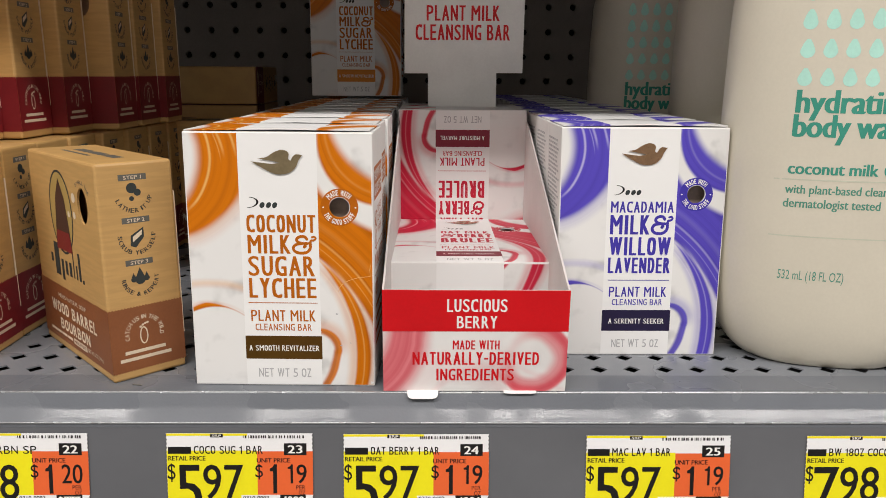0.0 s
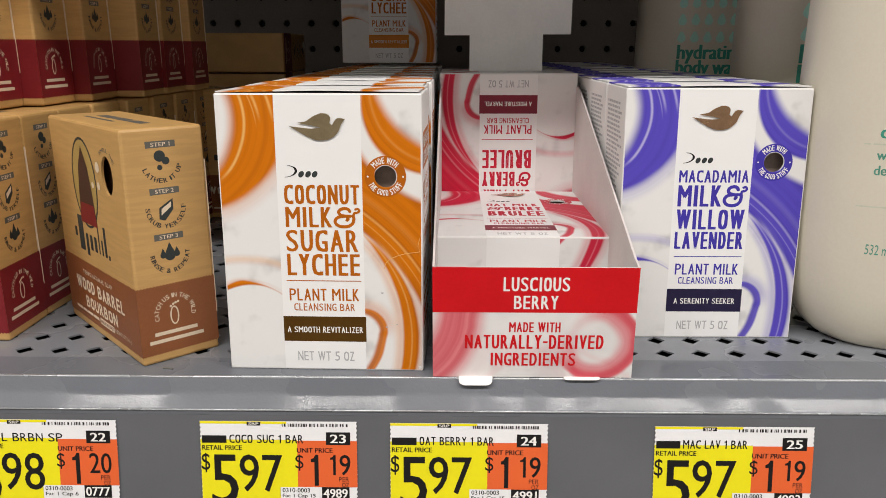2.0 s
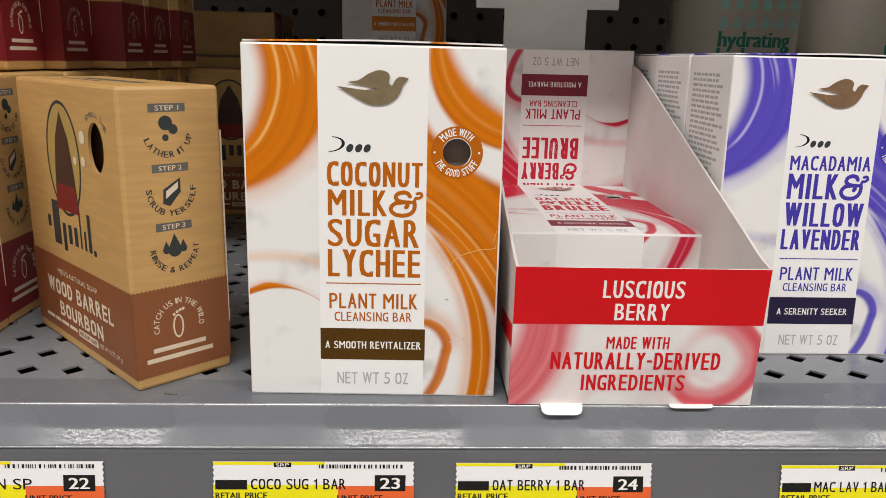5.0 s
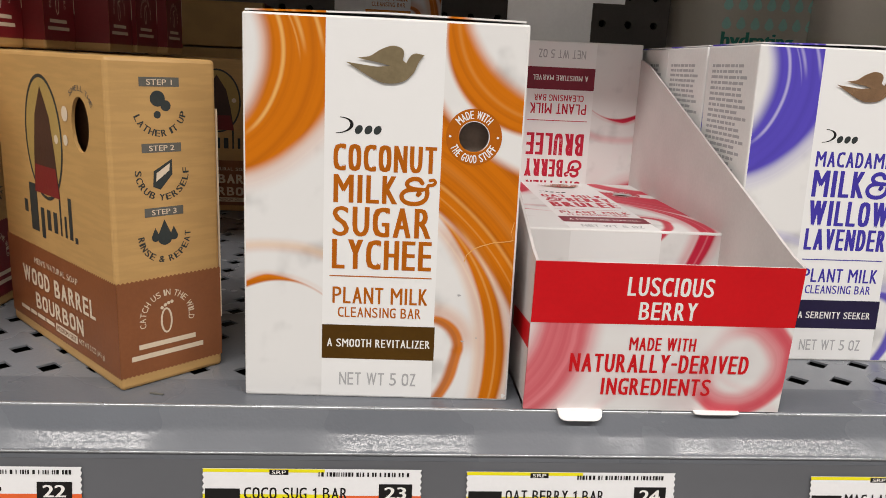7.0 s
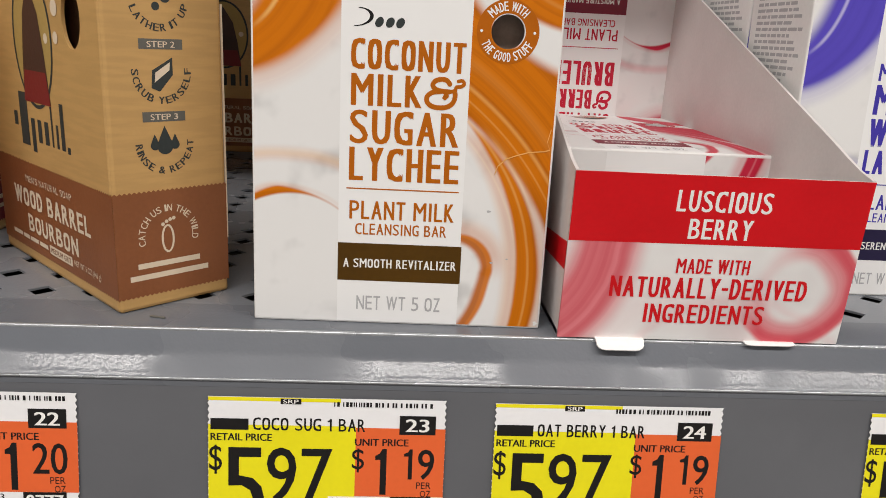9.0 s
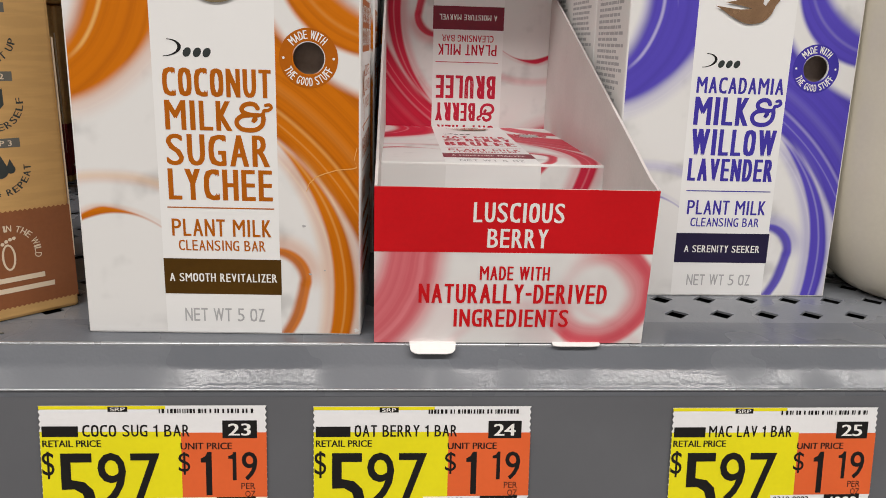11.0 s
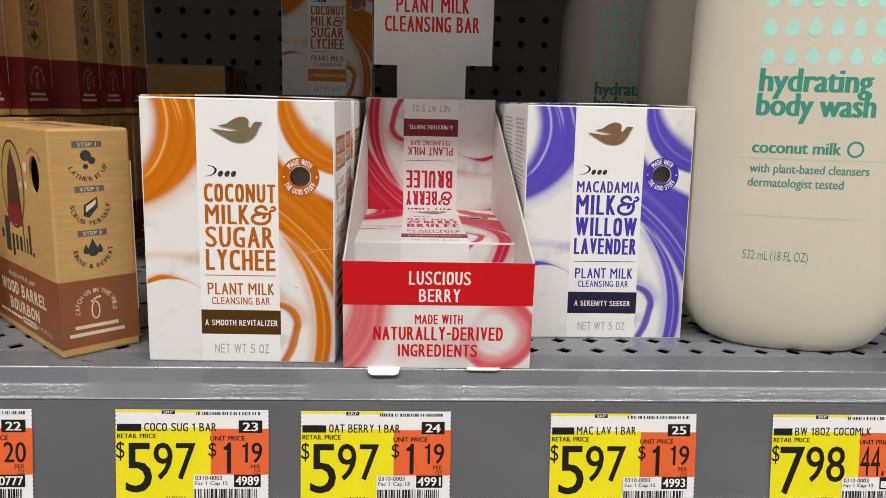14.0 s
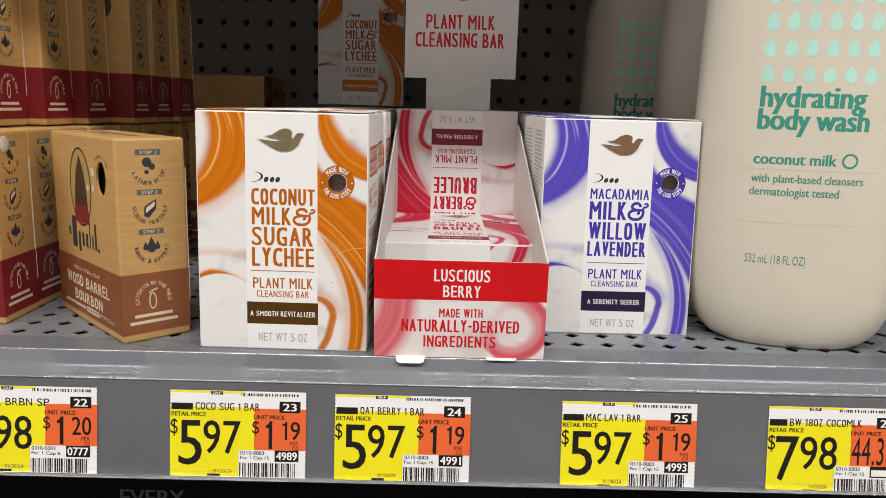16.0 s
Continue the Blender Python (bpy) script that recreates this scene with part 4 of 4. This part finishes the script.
def kraft_box(name, label, band_mat, scent):
    """Kraft soap box. Big face on the plane y=0 from x=-KW to 0, narrow face on x=0 going back; the near upright edge is the z axis."""
    root = thing(name, label, "soap box")
    band_top, band_low = 0.0275, 0.0030
    big = lambda e=EPS: (lambda a, b: Vector((-KW + a, -e, b)))
    nar = lambda e=EPS: (lambda a, b: Vector((e, a, b)))
    bm = boxed(-KW, 0, 0, KT, 0, KH, bevel=0.0010, segments=2)
    # oval hole in the big face
    bmesh.ops.delete(bm, geom=[f for f in bm.faces if f.normal.y < -0.99 and f.calc_area() > 0.5 * KW * KH], context="FACES")
    part("body", bm, KRAFT, root)
    B = 0.0010
    hx, hz, rx, rz = -KW + 0.80 * KW, 0.795 * KH, 0.0050, 0.0067
    bm = bmesh.new()
    n = 48
    rim = [bm.verts.new((hx + rx * math.cos(2 * math.pi * i / n), 0, hz + rz * math.sin(2 * math.pi * i / n))) for i in range(n)]
    deep = [bm.verts.new((v.co.x, 0.0008, v.co.z)) for v in rim]
    outer = []
    for i in range(n):
        c, s = math.cos(2 * math.pi * i / n), math.sin(2 * math.pi * i / n)
        k = min(((-B - hx) / c) if c > 1e-6 else ((-KW + B - hx) / c if c < -1e-6 else 9), ((KH - B - hz) / s) if s > 1e-6 else ((B - hz) / s if s < -1e-6 else 9))
        outer.append(bm.verts.new((hx + k * c, 0, hz + k * s)))
    for i in range(n):
        j = (i + 1) % n
        bm.faces.new((outer[i], outer[j], rim[j], rim[i]))
        bm.faces.new((rim[i], rim[j], deep[j], deep[i]))
    for cx, cz in ((-KW + B, B), (-B, B), (-B, KH - B), (-KW + B, KH - B)):
        near = sorted(outer, key=lambda v: (v.co.x - cx) ** 2 + (v.co.z - cz) ** 2)
        on_x = next(v for v in near if abs(v.co.x - cx) < 1e-6)
        on_z = next(v for v in near if abs(v.co.z - cz) < 1e-6)
        if on_x is not on_z:
            bm.faces.new((on_x, bm.verts.new((cx, 0, cz)), on_z))
    bmesh.ops.recalc_face_normals(bm, faces=bm.faces[:])
    part("front_panel", bm, KRAFT, root, "kraft face with an oval hole")
    part("soap_bar", boxed(-KW + 0.003, -0.003, 0.0045, 0.022, 0.003, KH - 0.003, bevel=0.002), SOAP, root, "brown soap bar behind the hole")

    def band(m, width):
        pts, k = [], int(width / 0.0011)
        for i in range(2 * k + 1):
            pts.append((width * i / (2 * k), band_low + (0.00045 if i % 2 else 0)))
        for i in range(2 * k, -1, -1):
            pts.append((width * i / (2 * k), band_top + (0.00045 if i % 2 else 0)))
        bm = bmesh.new()
        lo = [bm.verts.new(m(a, b)) for a, b in pts[:2 * k + 1]]
        hi = [bm.verts.new(m(a, b)) for a, b in pts[2 * k + 1:]][::-1]
        for i in range(2 * k):
            bm.faces.new((lo[i], lo[i + 1], hi[i + 1], hi[i]))
        return bm

    part("band", band(big(), KW), band_mat, root, "saw-edged coloured printed band")
    part("band", band(nar(), KT), band_mat, root, "saw-edged coloured printed band")
    # big face print: a plain oval badge with a plain dark shape, a mark of plain shapes, the scent
    f1, f2 = big(), big(2 * EPS)
    ox, oz = 0.472 * KW, 0.728 * KH
    part("badge", loop_ring(ox, oz, 0.0124, 0.0166, 0.0009, f2), INK_SLATE, root, "dark oval outline")
    part("badge_fill", sheet(disc(ox, oz, 0.0117, 0.0159), f1), surface("badge_tan", (0.43, 0.29, 0.09), 0.45, vary=0.08), root)
    cut = [(ox - 0.0085, oz - 0.0150), (ox + 0.0085, oz - 0.0150), (ox + 0.0070, oz - 0.004), (ox + 0.0048, oz + 0.006), (ox, oz + 0.0135), (ox - 0.0048, oz + 0.006), (ox - 0.0070, oz - 0.004)]
    part("badge_shape", sheet(cut, f2), surface("badge_brown", (0.060, 0.026, 0.020), 0.45, vary=0.15), root, "plain dark brown printed shape")
    part("badge_shape", sheet([(ox - 0.0085, oz - 0.0152), (ox + 0.0085, oz - 0.0152), (ox + 0.0068, oz - 0.0075), (ox - 0.0068, oz - 0.0075)], big(3 * EPS)), RED_BAND, root, "plain maroon printed shape")
    for bx, bz, br in ((0.680, 0.820, 0.0019), (0.592, 0.734, 0.0012), (0.674, 0.739, 0.0014)):
        part("bubble", sheet(disc(bx * KW, bz * KH, br, n=20), big(3 * EPS)), INK_CREAM, root)
    for a0, a1, b0, b1 in ((0.225, 0.275, 0.455, 0.50), (0.285, 0.375, 0.40, 0.565), (0.385, 0.435, 0.385, 0.49), (0.445, 0.495, 0.42, 0.49), (0.505, 0.555, 0.42, 0.49), (0.565, 0.595, 0.42, 0.54), (0.605, 0.64, 0.42, 0.49), (0.645, 0.69, 0.42, 0.555), (0.69, 0.73, 0.415, 0.435)):
        part("mark_stroke", sheet(rect(a0 * KW + 0.0006, a1 * KW - 0.0006, b0 * KH, b1 * KH), f2), INK_SLATE, root)
    condensed("MEN'S NATURAL SOAP", INK_CREAM, root, f2, 0.282 * KW, 0.69 * KW, 0.274 * KH, 0.295 * KH, 0.14)
    if scent:
        condensed(scent[0], INK_CREAM, root, f2, 0.152 * KW, 0.826 * KW, 0.188 * KH, 0.249 * KH, 0.24)
        condensed(scent[1], INK_CREAM, root, f2, 0.268 * KW, 0.715 * KW, 0.106 * KH, 0.164 * KH, 0.24)
        part("grit_tag", sheet(rect(0.457 * KW, 0.655 * KW, 0.064 * KH, 0.093 * KH), f2), INK_CREAM, root)
        writing("MEDIUM GRIT", band_mat, root, big(3 * EPS), 0.467 * KW, 0.645 * KW, 0.070 * KH, 0.087 * KH, 0.02)
        writing("NET WT 5 OZ (141 g)", INK_CREAM, root, f2, 0.67 * KW, 0.88 * KW, 0.066 * KH, 0.090 * KH, 0.01)
    bm = bmesh.new()
    for a0, a1 in ((0.10, 0.19), (0.20, 0.26), (0.27, 0.35), (0.36, 0.44)):
        bm.faces.new([bm.verts.new(f2(a, b)) for a, b in rect(a0 * KW, a1 * KW, 0.072 * KH, 0.086 * KH)])
    part("fine_print", bm, INK_CREAM, root)["kind"] = "stuff"
    arc_writing("SMELL THE", INK_SOFTGREY, root, f2, KW + hx, hz, 0.0088, 0.0013, 128, 32, bold=0.0)
    # narrow face
    n1, n2 = nar(), nar(2 * EPS)
    W = KT
    for k, (vt, words, a0, a1) in enumerate(((0.055, "LATHER IT UP", 195, 352), (0.247, "SCRUB YERSELF", 172, 370), (0.440, "RINSE & REPEAT", 178, 366))):
        zt = (1 - vt) * KH
        part("step_tag", sheet(rect(0.285 * W, 0.645 * W, zt - 0.0022, zt), n1), INK_SOFTGREY, root)
        writing("STEP %d" % (k + 1), INK_CREAM, root, n2, 0.35 * W, 0.58 * W, zt - 0.0018, zt - 0.0005, 0.02)
        cx, cz = 0.462 * W, zt - 0.0071
        if k == 0:
            for dx, dz, r in ((-0.0005, 0.0021, 0.0019), (0.0015, 0.0004, 0.0013), (-0.0007, -0.0017, 0.0009)):
                part("bubble_icon", sheet(disc(cx + dx, cz + dz, r, n=20), n1), INK_SLATE, root)
        elif k == 1:
            part("soap_icon", sheet([(cx - 0.0025, cz - 0.0034), (cx - 0.0006, cz - 0.0042), (cx + 0.0026, cz - 0.0006), (cx + 0.0026, cz + 0.0032), (cx - 0.0022, cz + 0.0004)], n1), INK_SLATE, root)
            part("soap_icon", sheet([(cx - 0.0017, cz - 0.0022), (cx + 0.0018, cz + 0.0004), (cx + 0.0020, cz + 0.0022), (cx - 0.0015, cz - 0.0001)], n2), INK_CREAM, root)
        else:
            for dx, dz, s in ((0, -0.0006, 1.0), (-0.0024, -0.0004, 0.55), (0.0024, -0.0004, 0.55)):
                pts = [(cx + dx + 0.0019 * s * math.cos(q), cz + dz + 0.0019 * s * math.sin(q)) for q in [math.pi * (0.85 + 1.3 * i / 14) for i in range(15)]] + [(cx + dx, cz + dz + 0.0046 * s)]
                part("drop_icon", sheet(pts, n1), INK_SLATE, root)
        arc_writing(words, INK_SLATE, root, n1, cx, cz, 0.0061, 0.0016, a0, a1, inside=True, bold=0.04)
    cx, cz = 0.455 * W, 0.0172
    arc_writing("CATCH US IN THE WILD", INK_CREAM, root, n2, cx, cz - 0.0003, 0.0066, 0.0016, 196, -16, bold=0.02)
    part("foot_icon", loop_ring(cx - 0.0003, cz - 0.0010, 0.0016, 0.0034, 0.0005, n2, 24), INK_CREAM, root)
    for q in range(4):
        part("toe_icon", sheet(disc(cx - 0.0014 + 0.0009 * q, cz + 0.0029 + 0.0003 * q - 0.0001 * (q - 2) ** 2, 0.00045, n=10), n2), INK_CREAM, root)
    for a0, a1, z in ((0.176, 0.725, 0.0098), (0.105, 0.80, 0.0071)):
        part("address_bar", sheet(rect(a0 * W, a1 * W, z, z + 0.0013), n2), INK_CREAM, root)
    # pale glue flap at the far edge of the narrow face, and print on the lid
    part("flap_edge", boxed(-0.0012, 0.00022, KT - 0.00008, KT + 0.00012, 0.014, KH - 0.012), INK_CREAM, root, "pale raw card edge")
    top = lambda a, b: Vector((-KW + a, b, KH + EPS))
    bm = bmesh.new()
    for a0, a1, b0, b1 in ((0.22, 0.42, 0.45, 0.60), (0.44, 0.62, 0.45, 0.60), (0.64, 0.80, 0.45, 0.60), (0.2, 0.6, 0.3, 0.36)):
        bm.faces.new([bm.verts.new(top(a, b)) for a, b in rect(a0 * KW, a1 * KW, b0 * KT, b1 * KT)])
    part("lid_print", bm, INK_SOFTGREY, root)
    return root


wood = kraft_box("kraft_soap_box", "kraft soap box with brown band, turned cornerwise on the shelf", BROWN_BAND, ("WOOD BARREL", "BOURBON"))
wood.matrix_basis = pose(-0.1170, 0.2655, 0, 0, 0, -46.5)
maroon = kraft_box("kraft_soap_box", "kraft soap box with maroon band in a stacked column", RED_BAND, None)
tagged(maroon, group="stacked kraft soap boxes with maroon bands")
maroon.matrix_basis = pose(-0.1765, 0.2885, 0, 0, 0, 0.5)
rnd = random.Random(4)
for k in range(1, 9):
    copy_thing(maroon, pose(-0.1765 + 0.0022 * max(0, k - 2) + rnd.uniform(-0.001, 0.001), 0.2885 + 0.0282 * k, 0, 0, 0, rnd.uniform(-1.5, 1.5)))
for x, y, r in ((-0.1960, 0.3270, 0.5), (-0.1880, 0.3555, -0.5), (-0.1805, 0.3845, 0.5), (-0.1675, 0.4135, 0.5), (-0.1660, 0.4425, -1), (-0.1610, 0.4715, 1)):
    copy_thing(maroon, pose(x, y, KH + 0.0006, 0, 0, r))
blob = bmesh.new()
bmesh.ops.create_uvsphere(blob, u_segments=14, v_segments=8, radius=1.0)
for v in blob.verts:
    k = 1 + 0.25 * noise.noise(v.co * 2.0)
    v.co = Vector((v.co.x * 0.0008 * k, 0.0095 + v.co.y * 0.0034 * k, KH - 0.0055 + v.co.z * 0.0036 * k))
for f in blob.faces:
    f.smooth = True
part("glue_spot", blob, GLUE, maroon, "dried translucent glue spot")
back_box = copy_thing(wood, pose(-0.1060, 0.5000, 0.0, 0, 0, 0))
back_box["label"] = "dim kraft soap box with brown band behind the others"
for k in range(4):
    c = copy_thing(maroon, Matrix.Translation((-0.1355, 0.595, 0.0290 * (k + 1))) @ pose(0, 0, 0, -90, 0, 0))
    c["label"] = "dim kraft soap box lying flat on a stack at the back"


# ---- body wash bottles ----
def bottle(name, label):
    root = thing(name, label, "bottle")
    a, b, n, seg = 0.0440, 0.0285, 2.7, 160
    prof = [(0.0, 0.60), (0.0004, 0.66), (0.0015, 0.72), (0.004, 0.79), (0.008, 0.86), (0.013, 0.915), (0.020, 0.960), (0.030, 0.988), (0.042, 1.0), (0.08, 1.0), (0.13, 0.985), (0.155, 0.96), (0.170, 0.90), (0.180, 0.78), (0.186, 0.60), (0.188, 0.36)]

    def size(z):
        for (z0, s0), (z1, s1) in zip(prof, prof[1:]):
            if z <= z1:
                return s0 + (s1 - s0) * (z - z0) / (z1 - z0)
        return 0.36

    def front(x, z):
        s = size(z)
        q = max(0.0, 1 - abs(x / (a * s)) ** n)
        return -(b * s ** 0.45) * q ** (1 / n)

    bm = bmesh.new()
    rows = []
    for z, s in prof:
        row = []
        for i in range(seg):
            t = 2 * math.pi * i / seg
            c, d = math.cos(t), math.sin(t)
            row.append(bm.verts.new((a * s * math.copysign(abs(c) ** (2 / n), c), b * s ** 0.45 * math.copysign(abs(d) ** (2 / n), d), z)))
        rows.append(row)
    for p, q in zip(rows, rows[1:]):
        for i in range(seg):
            j = (i + 1) % seg
            bm.faces.new((p[i], p[j], q[j], q[i]))
    bm.faces.new(rows[0][::-1]), bm.faces.new(rows[-1])
    for f in bm.faces:
        f.smooth = True
    part("body", bm, PLASTIC, root, "smooth ivory plastic body")
    bm = bmesh.new()
    bmesh.ops.create_cone(bm, cap_ends=True, segments=32, radius1=0.0135, radius2=0.0130, depth=0.016, matrix=Matrix.Translation((0, 0, 0.196)))
    part("cap", bm, PUMP_WHITE, root, "white screw cap")
    m = lambda p, q: Vector((p, front(p, q) - 0.00005, q))
    for s, x0, x1, z0, z1, mat, bold in (("hydrating", -0.0225, 0.0160, 0.0965, 0.1075, INK_GREEN, 0.04), ("body wash", -0.0227, 0.0180, 0.0878, 0.0987, INK_GREEN, 0.04),
                                         ("coconut milk", -0.0228, 0.0078, 0.0768, 0.0812, INK_GREEN, 0.045), ("with plant-based cleansers", -0.0230, 0.0185, 0.0685, 0.0728, INK_PALEGREEN, 0.022),
                                         ("dermatologist tested", -0.0232, 0.0100, 0.0632, 0.0676, INK_PALEGREEN, 0.022), ("532 mL (18 FL OZ)", -0.0224, 0.0006, 0.0352, 0.0400, INK_PALEGREEN, 0.0)):
        writing(s, mat, root, m, x0, x1, z0, z1, bold)
    part("ring_icon", loop_ring(0.0126, 0.0790, 0.0030, 0.0030, 0.0008, m, 28), INK_GREEN, root)
    for z, x1 in ((0.0745, 0.024), (0.0530, 0.022)):
        bm = bmesh.new()
        pts = [(-0.027 + (x1 + 0.027) * i / 12) for i in range(13)]
        for p, q in zip(pts, pts[1:]):
            bm.faces.new([bm.verts.new(m(*c)) for c in rect(p, q, z, z + 0.0005)])
        part("rule", bm, INK_FAINT, root)
    for r in range(5):
        for i in range(7):
            cx, cz = -0.0205 + 0.0074 * i, 0.1112 + 0.0099 * r
            h = 0.0026 + 0.0003 * r
            pts = [(cx + 0.0024 * math.cos(q), cz + 0.0024 * math.sin(q)) for q in [math.pi * (0.95 + 1.1 * k / 12) for k in range(13)]] + [(cx + 0.0016, cz + h - 0.0004), (cx + 0.0006, cz + h + 0.0013), (cx - 0.0006, cz + h + 0.0013), (cx - 0.0016, cz + h - 0.0004)]
            part("drop", sheet(pts, m), INK_MINT, root)
    return root


wash = bottle("body_wash_bottle", "ivory plastic body wash bottle with green lettering on the shelf")
tagged(wash, group="body wash bottles in a row")
wash.matrix_basis = pose(0.1610, 0.3050, 0, 0, 0, -13)
copy_thing(wash, pose(0.1695, 0.4050, 0, 0, 0, -5))
copy_thing(wash, pose(0.1490, 0.5250, 0, 0, 0, -6))


# a thin dark splinter lying on the shelf's front margin
splinter = new("splinter", mesh_from(boxed(-0.0018, 0.0018, -0.0003, 0.0003, 0.0, 0.0004, bevel=0.0001), "splinter"))
splinter.data.materials.append(INK_SOFTGREY)
splinter.matrix_basis = pose(-0.1083, 0.2645, 0, 0, 0, -14)
tagged(splinter, "thin dark splinter of packaging lying on the shelf", "litter")


# ---- price labels ----
def price_label(x0, name_bar, name_text, name_x, number, price, unit, pack, code, drop=0.0, code_bar=False):
    """Shelf-edge label; layout after the printed sheet's own proportions."""
    root = thing("price_label", "yellow, orange and white paper price label in the shelf channel", "price tag", "price labels along the shelf edge")
    L, T = 0.0522, 0.0332
    zt, slope = -0.0127 - drop, 0.1295

    def plane(e):
        return lambda a, b: Vector((x0 + a, 0.2523 + slope * (zt + b + 0.0108) - 0.0004 - e, zt + b))

    def X(px):
        return (px - 48) / 637 * L

    def Z(py):
        return -(py - 30) / 405 * T

    m0, m1, m2, m3 = plane(0), plane(EPS * 0.7), plane(EPS * 1.4), plane(EPS * 2.1)
    teeth = 44
    pts = [(0.0004 * (i % 2), -T + T * i / teeth) for i in range(teeth + 1)] + [(L - 0.0004 * (i % 2), -T * i / teeth) for i in range(teeth + 1)]
    bm = bmesh.new()
    lo = [bm.verts.new(m0(a, b)) for a, b in pts[:teeth + 1]]
    hi = [bm.verts.new(m0(a, b)) for a, b in pts[teeth + 1:]][::-1]
    for i in range(teeth):
        bm.faces.new((lo[i], hi[i], hi[i + 1], lo[i + 1]))
    part("paper", bm, LABEL_PAPER, root, "white label paper with perforated sides")
    R = lambda a0, a1, b0, b1: rect(X(a0), X(a1), Z(b1), Z(b0))
    part("yellow_field", sheet(R(50, 442, 107, 432), m1), YELLOW, root)
    part("yellow_field", sheet(R(368, 372, 312, 432), m1), YELLOW, root)
    part("yellow_strip", sheet(R(50, 400, 31, 41), m1), YELLOW, root)
    part("white_field", sheet(R(370, 444, 306, 433), m2), LABEL_PAPER, root)
    part("orange_field", sheet(R(442, 684, 110, 305), m2), LABEL_ORANGE, root)
    part("flag_box", sheet(R(240, 295, 33, 48), m2), INK_BLACK, root)
    writing("SRP", INK_WHITE, root, m3, X(247), X(288), Z(46), Z(35), 0.02)
    part("number_box", sheet(R(559, 657, 74, 127), m3), INK_BLACK, root)
    part("code_box", sheet(R(539, 651, 305, 358), m3), INK_BLACK, root)
    m4 = plane(EPS * 2.8)

    def w(s, a0, a1, b0, b1, mat=INK_BLACK, bold=0.0):
        writing(s, mat, root, m3 if mat is INK_BLACK else m4, X(a0), X(a1), Z(b1), Z(b0), bold)

    def one(a0, a1, b0, b1, k):
        """The figure 1: a stem of width k with a flag."""
        t = (b1 - b0)
        part("lettering", sheet([(X(a1 - k), Z(b1)), (X(a1), Z(b1)), (X(a1), Z(b0)), (X(a1 - k * 0.7), Z(b0)), (X(a1 - k * 1.1), Z(b0 + t * 0.10)), (X(a0), Z(b0 + t * 0.15)), (X(a0), Z(b0 + t * 0.24)), (X(a1 - k), Z(b0 + t * 0.24))], m3), INK_BLACK, root)

    if name_bar:
        part("name_bar", sheet(R(name_bar[0], name_bar[1], 90, 121), m3), INK_BLACK, root)
    condensed(name_text, INK_BLACK, root, m3, X(name_x[0]), X(name_x[1]), Z(121), Z(86), 0.14)
    w("RETAIL PRICE", 56, 218, 131, 151, bold=0.035)
    w("$", 52, 86, 164, 246, bold=-0.01)
    w(price[0], 89, 199, 170, 381, bold=0.008)
    w(price[1:], 205, 380, 169, 326, bold=0.008)
    w("UNIT PRICE", 440, 585, 140, 160, bold=0.035)
    if len(unit) == 3:
        w("$", 433, 466, 168, 236, bold=-0.01)
        one(496, 527, 168, 299, 17)
        if unit[1] == "1":
            one(574, 597, 168, 254, 11)
            w(unit[2], 612, 657, 168, 254, bold=0.012)
        else:
            w(unit[1:], 566, 657, 168, 254, bold=0.012)
        w("PER", 610, 650, 262, 281), w("OZ", 621, 650, 286, 305)
    else:
        w(unit, 448, 600, 168, 300, bold=-0.01)
        w("c", 610, 645, 190, 240, bold=-0.01)
        w("PER", 610, 650, 262, 281)
    w("0310-0003", 378, 490, 310, 328, bold=0.02), w("Fac 1 Cap %s" % pack, 378, 513, 334, 354, bold=0.02)
    w(number, 575, 640, 83, 119, INK_WHITE, 0.045)
    if code_bar:
        part("name_bar", sheet(R(545, 635, 322, 352), m4), INK_WHITE, root)
    else:
        w(code, 545, 644, 312, 350, INK_WHITE, 0.035)
    w("01/30/24", 254, 338, 398, 415)
    part("flag_box", sheet(R(225, 285, 420, 431), m3), INK_BLACK, root)
    rnd = random.Random(number + code)
    bm = bmesh.new()
    a = 374.0
    while a < 640:
        q = rnd.choice((3, 3, 6, 9))
        bm.faces.new([bm.verts.new(m3(*c)) for c in R(a, a + q, 366, 432)])
        a += q + rnd.choice((3, 3, 5, 8))
    part("barcode", bm, INK_BLACK, root)["kind"] = "stuff"
    bm = bmesh.new()
    a = 382.0
    while a < 652:
        q = rnd.choice((3, 5, 7))
        bm.faces.new([bm.verts.new(m3(*c)) for c in R(a, a + q, 39, 52)])
        a += q + rnd.choice((3, 5, 9))
    part("barcode", bm, INK_BLACK, root)["kind"] = "stuff"
    return root


price_label(-0.1743, (56, 130), "BRL BRBN SP", (150, 462), "22", "598", "120", "6", "0777")
price_label(-0.0945, (56, 156), "COCO SUG 1 BAR", (168, 467), "23", "597", "119", "15", "4989")
price_label(-0.0315, (56, 156), "OAT BERRY 1 BAR", (168, 467), "24", "597", "119", "15", "4991", 0.0003)
price_label(0.0555, (56, 152), "MAC LAV 1 BAR", (163, 420), "25", "597", "119", "15", "4993", 0.0008)
price_label(0.1350, (56, 138), "BW 18OZ COCOMLK", (150, 490), "26", "798", "44.3", "12", "194", 0.0009, True)

sign = thing("shelf_sign", "black card with grey lettering below the price channel", "sign")
part("card", boxed(-0.55, 0.55, 0.2600, 0.2610, -0.16, -0.0490), BLACK_CARD, sign)
writing("EVERY", INK_SLATE, sign, lambda a, b: Vector((a, 0.2598, b)), -0.1195, -0.0935, -0.0660, -0.0590, 0.03)
